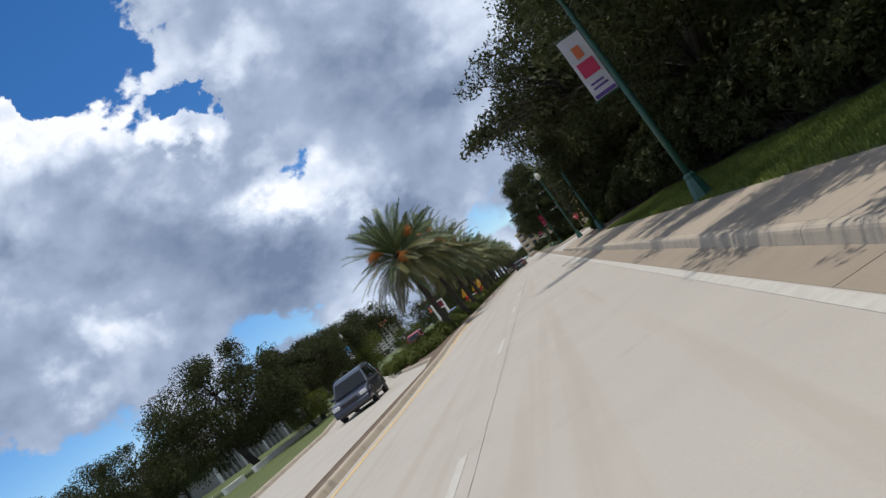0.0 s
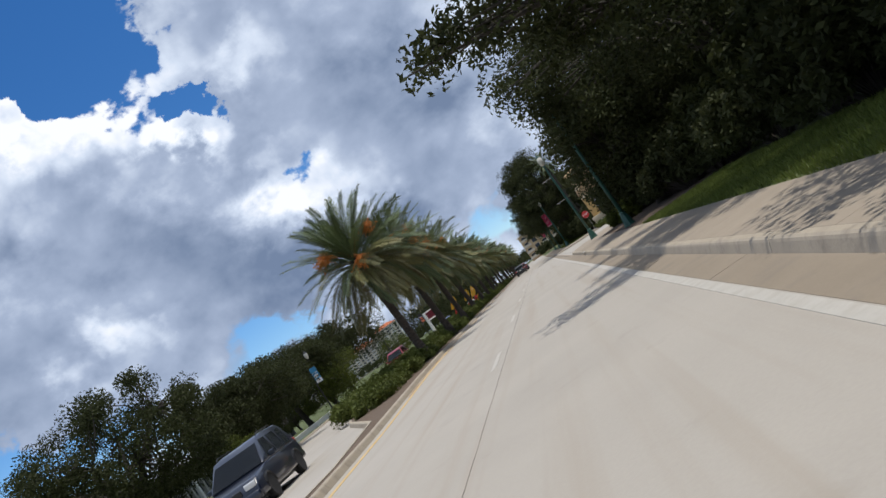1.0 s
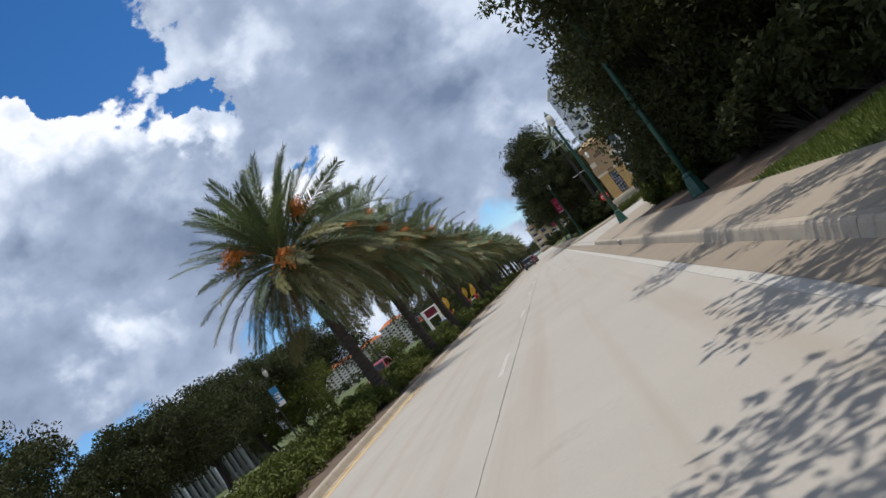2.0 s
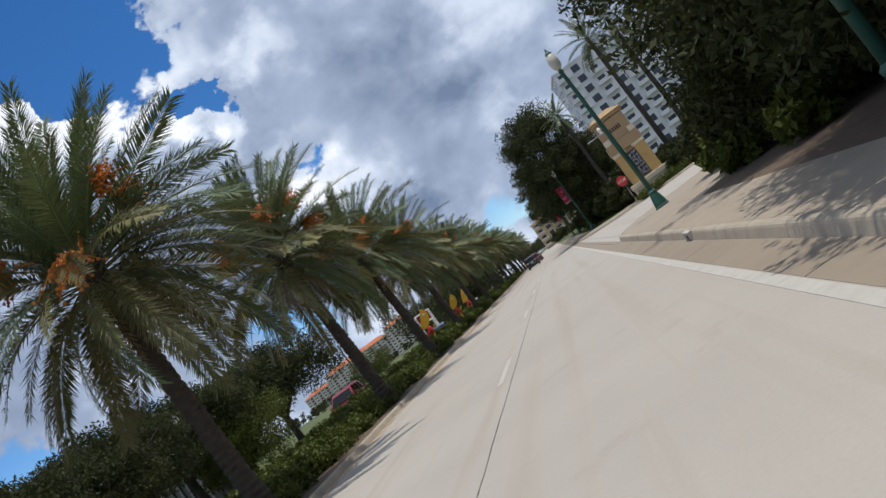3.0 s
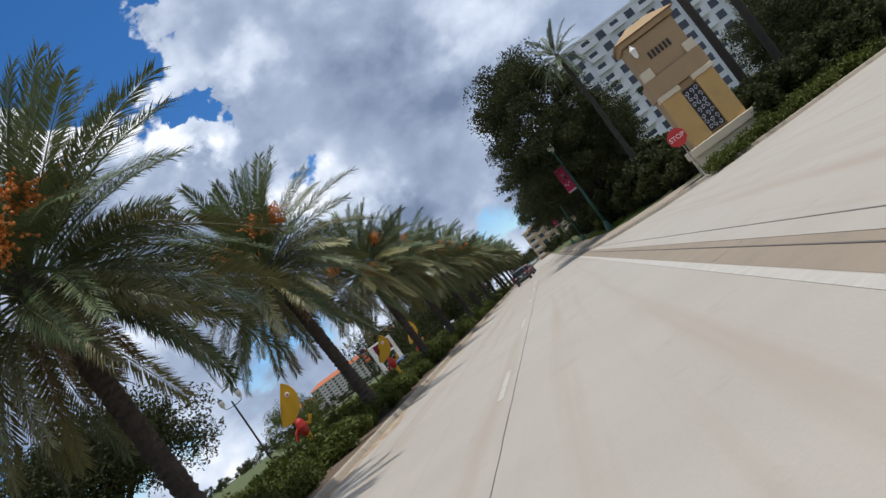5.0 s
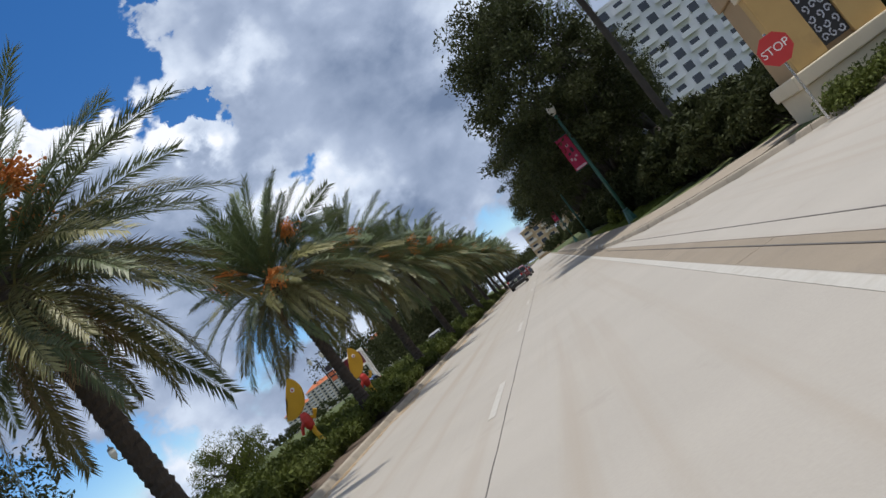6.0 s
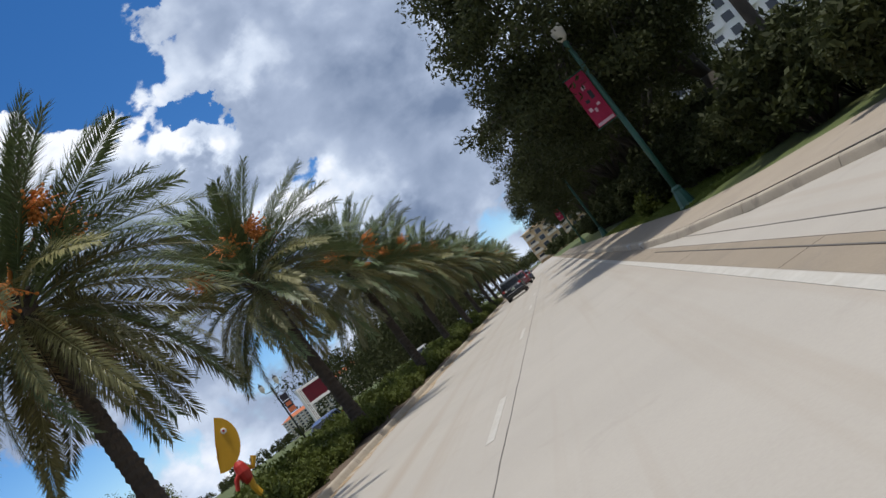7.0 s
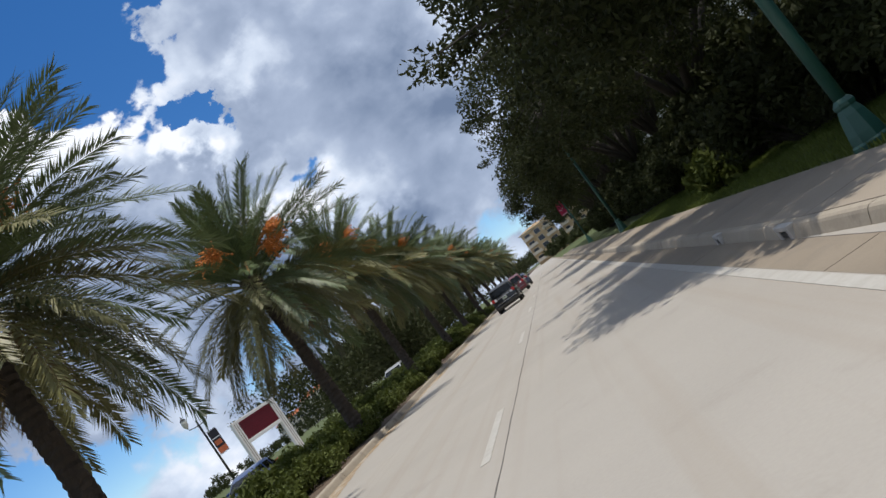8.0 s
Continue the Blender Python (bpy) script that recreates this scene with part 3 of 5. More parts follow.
plant(pale, [(-23.5, 93, 0, 1.0, 0), (-19.8, 58.5, 0, 0.5, 60), (-24, 132, 0, 0.7, 20)], "small pale trees")


# ---------- date palms in the median ----------
def frond_mesh(name, seed, length, droop, width, count, mat):
    """One feather leaf along +x: an arching rachis with two rows of leaflets."""
    rng = np.random.default_rng(seed)

    def spine(t):
        return np.array([length * (t - 0.10 * droop * t ** 2), 0.0, -length * 0.42 * droop * t ** 2.1])

    bm = tube([spine(t) for t in np.linspace(0, 1, 9)], list(np.linspace(0.028, 0.005, 9)), 4)
    me0 = bpy.data.meshes.new(name)
    bm.to_mesh(me0)
    rv = [v.co.copy() for v in bm.verts]
    rf = [[v.index for v in f.verts] for f in bm.faces]
    bm.free()
    bpy.data.meshes.remove(me0)
    verts, faces = [tuple(v) for v in rv], rf
    for i in range(count):
        t = 0.15 + 0.85 * (i + 0.5) / count
        p, q = spine(t), spine(min(1.0, t + 0.02))
        d = (q - p) / (np.linalg.norm(q - p) + 1e-9) if t < 0.98 else spine(1.0) - spine(0.97)
        d = d / (np.linalg.norm(d) + 1e-9)
        up = np.cross(d, np.array([0, 1.0, 0]))
        up = up * (1 if up[2] > 0 else -1)
        for sgn in (-1, 1):
            ln = width * (0.45 + 0.55 * min(1.0, (t - 0.10) / 0.22)) * (1 - 0.38 * max(0.0, t - 0.72) / 0.28) * (0.86 + 0.28 * rng.random())
            v = d * (0.62 + 0.75 * t ** 2 + 0.17 * rng.normal()) + np.array([0, sgn * 1.0, 0]) + up * (0.42 - 0.22 * t + 0.24 * rng.normal())
            v /= np.linalg.norm(v)
            mid = p + v * ln * 0.34 + up * 0.012
            tip = p + v * ln + np.array([0, 0, -0.12 * ln])
            w = np.cross(v, up)
            w = w / (np.linalg.norm(w) + 1e-9) * 0.017
            k = len(verts)
            verts += [tuple(p), tuple(mid - w), tuple(tip), tuple(mid + w)]
            faces.append([k, k + 1, k + 2, k + 3])
    me = raw_mesh(name, verts, faces)
    me.materials.append(mat)
    return me


FRONDS = [frond_mesh("frond", 1, 3.65, 0.28, 0.50, 116, FROND), frond_mesh("frond", 2, 3.85, 0.50, 0.52, 120, FROND),
          frond_mesh("frond", 3, 3.85, 0.78, 0.52, 120, FROND), frond_mesh("frond", 4, 3.7, 1.05, 0.50, 116, FROND)]
OLD = [frond_mesh("frond", 6, 3.5, 1.2, 0.50, 112, FROND_OLD), frond_mesh("frond", 7, 3.3, 1.5, 0.46, 106, FROND_OLD), frond_mesh("frond", 8, 3.6, 1.3, 0.50, 112, FROND)]
DRY = frond_mesh("dry_frond", 5, 3.2, 0.9, 0.42, 44, FROND_DRY)


def fruit_bunch_mesh(seed):
    rng = np.random.default_rng(seed)
    bm = tube([(0, 0, 0), (0.6, 0, 0.16), (1.15, 0, 0.12), (1.5, 0, -0.05)], [0.045, 0.04, 0.034, 0.02], 5)
    top = Vector((1.3, 0, 0.06))
    for k in range(46):
        e = Vector((1.35 + 0.62 * rng.random(), rng.normal() * 0.24, 0.05 - 0.62 * rng.random()))
        tube([top, top.lerp(e, 0.5) + Vector((0.05, 0, 0.08)), e], [0.016, 0.014, 0.01], 3, bm)
        for j in range(4):
            c = top.lerp(e, 0.4 + 0.2 * j) + Vector((rng.normal(), rng.normal(), rng.normal())) * 0.03
            bmesh.ops.create_icosphere(bm, subdivisions=1, radius=0.034, matrix=Matrix.Translation(c))
    me = bpy.data.meshes.new("fruit_bunch")
    bm.to_mesh(me)
    bm.free()
    me.materials.append(FRUIT)
    return me


BUNCH = fruit_bunch_mesh(4)


def palm_trunk(seed, height):
    """A stout trunk with lapped leaf-base scars, swelling under the crown."""
    rng = np.random.default_rng(seed)
    bm = bmesh.new()
    rows, n = int(height / 0.16), 14
    prev = None
    for i in range(rows * 2 + 1):
        z = height * i / (rows * 2)
        t = z / height
        r = 0.215 - 0.03 * t + 0.10 * math.exp(-((t) * 9) ** 2) + 0.22 * max(0, (t - 0.84) / 0.16) ** 1.5
        r += 0.022 if i % 2 else -0.006
        ring = [bm.verts.new(((r + rng.normal() * 0.012) * math.cos(2 * math.pi * (k + 0.5 * (i // 2 % 2)) / n), (r + rng.normal() * 0.012) * math.sin(2 * math.pi * (k + 0.5 * (i // 2 % 2)) / n), z)) for k in range(n)]
        if prev:
            for k in range(n):
                bm.faces.new((prev[k], prev[(k + 1) % n], ring[(k + 1) % n], ring[k]))
        prev = ring
    bm.faces.new(prev)
    return bm


def palm(seed, height):
    rng = np.random.default_rng(seed)
    p = thing("date_palm", "tall date palm with arching fronds and orange fruit", "palm tree", "date palms in the median")
    link_bm("trunk", palm_trunk(seed, height), PALM_BARK, p)
    n = 106
    wind = 72.0                                     # a breeze along the road bends the crown one way
    for i in range(n):
        u = (i + 0.5) / n
        az = i * 137.508 + rng.normal() * 8
        off = radians(az - wind)
        lee = math.cos(off)
        if u > 0.55:
            me = OLD[int(rng.random() * 3)]
            el = 18 - 50 * ((u - 0.55) / 0.45) ** 1.1 + rng.normal() * 7 - 5 * lee
        else:
            me = FRONDS[min(3, int(u * 4.2 + rng.random() * 0.9 + 0.7 * max(0.0, lee)))]
            el = 82 - 118 * u + rng.normal() * 7 - 9 * lee
        az -= math.degrees(0.15 * math.sin(off)) * (1 - 0.4 * u)
        f = new("frond", me)
        f.parent = p
        s = (0.88 + 0.24 * rng.random()) * (1 - 0.16 * max(0, u - 0.7) / 0.3) * (0.88 + 0.14 * min(1, u / 0.5)) * (1 + 0.07 * lee)
        roll = rng.normal() * 22 - 7 * math.sin(off)
        f.matrix_basis = Matrix.Translation((0, 0, height + 0.12 - 0.75 * u)) @ pose(0, 0, 0, 0, 0, az) @ Matrix.Translation((0.14 + 0.1 * u, 0, 0)) @ pose(0, 0, 0, roll, -el, 0) @ Matrix.Diagonal((s, s, s, 1))
    for i in range(9):
        f = new("dry_frond", DRY)
        f.parent = p
        f.matrix_basis = Matrix.Translation((0, 0, height - 0.55)) @ pose(0, 0, 0, 0, 0, i * 137.5 + 40) @ Matrix.Translation((0.22, 0, 0)) @ pose(0, 0, 0, rng.normal() * 20, 38 + rng.random() * 24, 0) @ Matrix.Diagonal((0.62, 0.62, 0.62, 1))
        tagged(f, "dry brown hanging frond")
    for i in range(6):
        b = new("fruit_head", BUNCH)
        b.parent = p
        b.matrix_basis = Matrix.Translation((0, 0, height + 0.05)) @ pose(0, 0, 0, 0, 0, i * 60 + rng.normal() * 15) @ pose(0, 0, 0, 0, -36 + rng.normal() * 16, 0) @ Matrix.Diagonal((1.1, 1.1, 1.1, 1))
        tagged(b, "orange date bunch")
    return p


PALM_Y = [57.2, 68.8, 80.6, 94.1, 106.8, 118.7, 131.0, 142.8, 155.2, 167.5, 179.6, 192, 204, 216, 229, 242, 255, 268]
palms = [palm(21, 6.55), palm(22, 6.6), palm(23, 6.3), palm(24, 6.45)]
rng0 = np.random.default_rng(5)
for i, y in enumerate(PALM_Y):
    x = -7.38 + rng0.normal() * 0.1
    s = (1.0 if i < 3 else 0.97 if i == 3 else 0.92) + rng0.normal() * 0.02
    m = pose(x, y, 0.1, rng0.normal() * 1.2, -1.6 - (1.2 if i == 0 else 0) + rng0.normal() * 1.2, 0) @ pose(0, 0, 0, 0, 0, 16 * math.sin(2.3 * i))
    if i < 4:
        palms[i].matrix_basis = m
    else:
        copy_thing(palms[(i * 3) % 4], m).matrix_basis = m @ Matrix.Diagonal((s, s, s, 1))


# ---------- shrubs ----------
def shrub(seed, r, h, label, leafmat=None, n=26, leaves=150, leaf=0.075, name="hedge_shrub"):
    rng = np.random.default_rng(seed)
    s = thing(name, label, "shrub")
    cs, sp = [], []
    bm = bmesh.new()
    for k in range(n):
        a, q = 2 * math.pi * rng.random(), math.sqrt(rng.random())
        z = h * (0.25 + 0.55 * rng.random()) * (1 - 0.35 * q * q)
        c = np.array([math.cos(a) * r * q * 0.85, math.sin(a) * r * q * 0.85, z])
        cs.append(c)
        sp.append(0.26 + 0.16 * rng.random())
        tube([(c[0] * 0.2, c[1] * 0.2, -0.05), (c[0] * 0.6, c[1] * 0.6, z * 0.5), tuple(c)], [0.02, 0.014, 0.006], 3, bm)
    link_bm("stem_frame", bm, OAK_BARK, s)
    link_me("foliage", quads_mesh("foliage", leaf_quads(rng, cs, sp, leaves, leaf, 0.85)), leafmat or SHRUB_LEAF, s)
    return s


shrub_a = shrub(31, 1.25, 0.98, "dense green hedge shrub in the median bed")
shrub_b = shrub(32, 1.15, 0.78, "low green hedge shrub in the median bed")
spots_a, spots_b = [], []
y = 45.5
k = 0
while y < 190:
    for col, x in enumerate((-7.9, -9.8, -11.6)):
        if x < -10.6 and y < 54 or x < -9 and y < 48.5:
            continue
        t = (x + rng0.normal() * 0.2, y + rng0.normal() * 0.35, 0.11, (0.74, 0.90, 0.94)[col] + (0.06 if y > 92 and col else 0) + 0.26 * rng0.random(), 360 * rng0.random())
        (spots_a if (k + col) % 2 else spots_b).append(t)
    k += 1
    y += 1.95
plant(shrub_a, spots_a, "median hedge shrubs")
plant(shrub_b, spots_b, "median hedge shrubs")
shrub_c = shrub(33, 1.7, 2.4, "tall dark shrub under the oaks", OAK_LEAF, 44, 190, 0.085, "tall_shrub")
spots = []
for i in range(34):
    yy = -8 + i * 2.1
    if yy < 66:
        spots.append((7.6 + 1.2 * rng0.random(), yy, 0.1, 0.9 + 0.5 * rng0.random(), 360 * rng0.random()))
        spots.append((9.5 + 1.5 * rng0.random(), yy + 1, 0.1, 1.3 + 0.7 * rng0.random(), 360 * rng0.random()))
for i in range(30):
    yy = 117 + i * 2.3
    spots.append((6.2 + 1.2 * rng0.random(), yy, 0.1, 0.9 + 0.5 * rng0.random(), 360 * rng0.random()))
    spots.append((8.6 + 1.5 * rng0.random(), yy + 1, 0.1, 1.3 + 0.7 * rng0.random(), 360 * rng0.random()))
for i in range(14):
    spots.append((6.3 + 1.6 * rng0.random(), 46 + 1.75 * i, 0.1, 0.95 + 0.5 * rng0.random(), 360 * rng0.random()))
for i in range(12):
    spots.append((10.5 + 2.2 * i, 100.6 + 1.2 * rng0.random(), 0.1, 0.8 + 0.5 * rng0.random(), 360 * rng0.random()))
    spots.append((11.5 + 2.2 * i, 75.0 + 1.0 * rng0.random(), 0.1, 0.8 + 0.6 * rng0.random(), 360 * rng0.random()))
for i in range(8):
    spots.append((7.9 + 1.1 * i + 0.4 * rng0.random(), 104.6 + 0.9 * (i % 2), 0.1, 0.85 + 0.3 * rng0.random(), 360 * rng0.random()))
    spots.append((7.0 + 1.2 * i + 0.4 * rng0.random(), 109.0 + 1.2 * (i % 2), 0.1, 0.95 + 0.3 * rng0.random(), 360 * rng0.random()))
    spots.append((6.6 + 1.3 * i + 0.4 * rng0.random(), 113.5 + 1.2 * (i % 2), 0.1, 1.0 + 0.3 * rng0.random(), 360 * rng0.random()))
plant(shrub_c, spots, "shrubs under the oaks")
plant(copy_thing(oak_b, Matrix()), [(21.5, 109, 0, 0.8, 40), (30, 108, 0, 0.9, 140), (38, 112, 0, 1.0, 200), (13.5, 70, 0, 1.0, 77), (21, 70, 0, 1.0, 10), (29, 71, 0, 1.0, 260)], "oaks along the entrance street")
# yellow-green strap-leaved clumps at the near corner
corner = shrub(37, 0.9, 1.5, "yellow-green leafy corner shrub beside the walkway", LIGHT_LEAF, 22, 90, 0.16, "corner_shrub")
plant(corner, [(4.7, 128.6, 0.1, 0.8, 20), (5.2, 131.4, 0.1, 0.9, 120), (5.5, 64.4, 0.1, 0.95, 0), (6.4, 67.2, 0.1, 1.1, 80), (7.3, 69.6, 0.1, 1.0, 150), (5.0, 61.8, 0.1, 0.7, 30), (8.1, 72.8, 0.1, 0.9, 210), (5.3, 57.5, 0.1, 0.8, 200)], "corner shrubs")
tall = [(6.7 + 0.5 * rng0.random(), 59.5, 0.1, 1.5, 30), (7.4, 63.0, 0.1, 1.6, 100), (8.2, 66.0, 0.1, 1.6, 220), (8.9, 69.5, 0.1, 1.5, 310), (9.8, 73.0, 0.1, 1.4, 55)]
plant(copy_thing(shrub_c, Matrix()), tall, "shrubs under the oaks")
fore = shrub(36, 0.7, 0.62, "low green ground cover at the gatehouse foot", None, 16, 120, 0.06, "ground_cover")
plant(fore, [(7.2 + 0.75 * i, 99.5 + 0.1 * (i % 3), 0.1, 0.9 + 0.2 * rng0.random(), 70 * i) for i in range(10)], "ground cover at the gatehouse")


# mown grass blades close behind the walkways and along the opposite verge
def grass_strip(seed, x0, x1, y0, y1, z, count, label):
    rng = np.random.default_rng(seed)
    p = np.stack([x0 + (x1 - x0) * rng.random(count), y0 + (y1 - y0) * rng.random(count), np.full(count, z)], 1)
    a = 2 * math.pi * rng.random(count)
    w = np.stack([np.cos(a), np.sin(a), np.zeros(count)], 1) * (0.010 + 0.008 * rng.random(count))[:, None]
    h = (0.05 + 0.06 * rng.random(count))[:, None]
    lean = rng.normal(size=(count, 3)) * 0.025
    lean[:, 2] = 0
    up = np.array([[0, 0, 1.0]]) * h
    quads = np.stack([p - w, p + w, p + up + lean + w * 0.2, p + up + lean - w * 0.2], axis=1)
    tagged(link_me("grass", quads_mesh("grass", quads), GRASS_BLADE), label, "grass", "", "stuff")


grass_strip(61, BACK + 0.03, 7.2, -4, 44, 0.13, 60000, "short sunlit lawn grass behind the walkway")
grass_strip(62, BACK + 0.03, 6.6, 117, 150, 0.13, 36000, "short lawn grass behind the far walkway")


# slender palms at the entrance
def slim_palm(seed, height):
    rng = np.random.default_rng(seed)
    p = thing("slim_palm", "slender grey-trunked palm behind the gatehouse", "palm tree", "slender palms at the entrance")
    link_bm("trunk", tube([(0.04 * math.sin(z), 0, z) for z in np.linspace(0, height, 14)], list(np.linspace(0.21, 0.15, 14)), 10), OAK_BARK, p, smooth=True)
    for i in range(30):
        u = (i + 0.5) / 30
        f = new("frond", FRONDS[min(3, 1 + int(u * 3))])
        f.parent = p
        f.matrix_basis = Matrix.Translation((0.04 * math.sin(height), 0, height - 0.3 * u)) @ pose(0, 0, 0, 0, 0, i * 137.5) @ pose(0, 0, 0, rng.normal() * 12, -(75 - 110 * u), 0) @ Matrix.Diagonal((0.62, 0.62, 0.62, 1))
    return p


plant(slim_palm(51, 11.5), [(7.1, 114.2, 0.1, 0.86, 30), (11.3, 104.4, 0.1, 1.05, 90), (13.6, 106.0, 0.1, 1.1, 200)], "slender palms at the entrance")


# ---------- street lamps on the walkway side ----------
BANNER_PINK = material("banner_pink", (0.55, 0.045, 0.12), 0.8, vary=0.12, scale=3, fine=40, bump=0.1)
BANNER_WHITE = material("banner_white", (0.72, 0.72, 0.76), 0.8, vary=0.08, scale=3, fine=40, bump=0.1)
BANNER_PALE = material("banner_pale_pink", (0.62, 0.38, 0.44), 0.8, vary=0.1, scale=3)
BANNER_PURPLE = material("banner_purple", (0.12, 0.07, 0.28), 0.8, vary=0.1, scale=3)
BANNER_ORANGE = material("banner_orange", (0.60, 0.16, 0.07), 0.8, vary=0.1, scale=3)
BANNER_DARK = material("banner_dark", (0.035, 0.03, 0.04), 0.8, vary=0.2, scale=3)
LANTERN = material("lantern_glass", (0.62, 0.60, 0.52), 0.25, vary=0.05)
DARK_METAL = material("dark_metal", (0.03, 0.034, 0.034), 0.45, 0.3, vary=0.15)


def street_lamp(x, y, banner=None):
    lamp = thing("street_lamp", "green painted street lamp post with a flared base", "street lamp", "street lamps beside the walkway")
    lamp.location = (x, y, 0.14)
    part("base", lathe([(0.26, 0), (0.26, 0.06), (0.235, 0.09), (0.225, 0.2), (0.17, 0.46), (0.135, 0.55), (0.15, 0.58), (0.15, 0.62), (0.10, 0.68)], 8), LAMP_GREEN, lamp)
    part("pole", lathe([(0.088, 0.66), (0.085, 2.5), (0.07, 5.3), (0.062, 5.7), (0.09, 5.74), (0.09, 5.80), (0.05, 5.86)], 12), LAMP_GREEN, lamp, smooth=True)
    head = part("lantern", lathe([(0.08, 5.86), (0.17, 5.98), (0.20, 6.2), (0.17, 6.42), (0.10, 6.5)], 12), LANTERN, lamp, "frosted lantern globe", True)
    part("cap", lathe([(0.13, 6.48), (0.12, 6.54), (0.05, 6.62), (0.015, 6.74)], 12), LAMP_GREEN, head)
    for z in (3.22, 4.92):
        part("banner_arm", tube([(-0.06, 0, z), (-0.4, 0, z), (-0.74, 0, z)], [0.016, 0.014, 0.02], 6), CHROME if banner is None else LAMP_GREEN, lamp)
    if banner:
        b = bmesh.new()
        nx, nz = 5, 12
        grid = [[b.verts.new((-0.10 - 0.60 * i / nx, 0.018 * math.sin(i * 1.3 + j * 0.5) - 0.006, 3.25 + 1.64 * j / nz)) for i in range(nx + 1)] for j in range(nz + 1)]
        for j in range(nz):
            for i in range(nx):
                b.faces.new((grid[j][i], grid[j][i + 1], grid[j + 1][i + 1], grid[j + 1][i]))
        bmesh.ops.solidify(b, geom=b.faces, thickness=0.012)
        cloth = part("banner", b, banner[0], lamp, banner[1])
        for (x0, x1, z0, z1, mat) in banner[2]:
            for yy in (-0.034, 0.030):
                part("banner_mark", boxed(x0, x1, yy, yy + 0.004, z0, z1), mat, cloth)
    return lamp


pink = (BANNER_PINK, "pink cloth banner with pale marks", [(-0.44, -0.32, 4.38, 4.50, BANNER_PALE), (-0.62, -0.52, 3.74, 3.86, BANNER_PALE), (-0.48, -0.40, 3.66, 3.78, BANNER_PALE), (-0.35, -0.24, 3.80, 3.88, BANNER_PALE), (-0.66, -0.14, 3.27, 3.36, BANNER_PALE), (-0.36, -0.24, 4.05, 4.30, BANNER_DARK), (-0.56, -0.44, 4.0, 4.1, BANNER_DARK)])
pale_banner = (BANNER_WHITE, "white cloth banner with purple and red marks", [(-0.68, -0.12, 3.27, 3.36, BANNER_PURPLE), (-0.60, -0.20, 3.48, 3.53, BANNER_PURPLE), (-0.60, -0.25, 3.60, 3.65, BANNER_PURPLE), (-0.62, -0.18, 3.82, 4.2, BANNER_PINK), (-0.5, -0.3, 4.3, 4.6, BANNER_ORANGE)])
street_lamp(3.98, 19.8, pale_banner)
street_lamp(4.15, 50.6)
street_lamp(3.92, 70.3)
street_lamp(3.98, 118.0, pink)
street_lamp(3.92, 150.0)
street_lamp(3.95, 181.0, pink)


def twin_lamp(x, y, banner, cloth_mat=None, mark_mat=None, words="dark cloth banner with an orange foot"):
    lamp = thing("twin_street_lamp", "dark street lamp with two lantern heads", "street lamp", "twin lamps across the road")
    lamp.matrix_basis = pose(x, y, 0.1, 0, 0, 20)
    part("base", lathe([(0.2, 0), (0.2, 0.3), (0.12, 0.5), (0.10, 0.6)], 8), DARK_METAL, lamp)
    part("pole", lathe([(0.075, 0.55), (0.06, 5.3), (0.05, 5.45)], 10), DARK_METAL, lamp, smooth=True)
    for s in (-1, 1):
        arm = part("arm", tube([(0, 0, 5.1), (0.3 * s, 0, 5.12), (0.58 * s, 0, 5.18), (0.62 * s, 0, 5.32)], [0.035, 0.03, 0.028, 0.03], 6), DARK_METAL, lamp)
        g = part("lantern", lathe([(0.05, 5.3), (0.09, 5.36), (0.17, 5.5), (0.19, 5.7), (0.16, 5.86)], 10, centre=(0.62 * s, 0, 0)), LANTERN, arm, "frosted lantern globe", True)
        part("cap", lathe([(0.19, 5.84), (0.15, 5.92), (0.05, 6.0), (0.015, 6.14)], 10, centre=(0.62 * s, 0, 0)), DARK_METAL, arm)
    if banner:
        for z in (2.95, 4.5):
            part("banner_arm", tube([(0.05, 0, z), (0.4, 0, z), (0.72, 0, z)], [0.014, 0.012, 0.012], 5), DARK_METAL, lamp)
        cloth = part("banner", boxed(0.12, 0.70, -0.008, 0.008, 2.98, 4.47, 0.004), cloth_mat or BANNER_DARK, lamp, words)
        part("banner_mark", boxed(0.13, 0.69, -0.014, 0.014, 3.0, 3.35), mark_mat or BANNER_ORANGE, cloth)
        part("banner_mark", boxed(0.2, 0.6, -0.014, 0.014, 3.5, 3.8), mark_mat or BANNER_ORANGE, cloth)
        part("banner_mark", boxed(0.16, 0.66, -0.014, 0.014, 3.92, 3.98), BANNER_WHITE, cloth)


twin_lamp(-22.0, 119.2, False)
twin_lamp(-22.2, 154.2, True)
BANNER_BLUE = material("banner_blue", (0.05, 0.26, 0.48), 0.8, vary=0.1, scale=3)
twin_lamp(-22.3, 86.6, True, BANNER_BLUE, BANNER_WHITE, "blue cloth banner with white marks")

# ---------- entrance display frame ----------
SCREEN = material("display_screen", (0.16, 0.016, 0.028), 0.35, vary=0.2, scale=2, fine=90, bump=0.1)
frame_sign = thing("display_frame", "white framed gantry with a dark red display panel", "sign")
frame_sign.matrix_basis = pose(-20.55, 157.8, 0.05, 0, 0, 49)
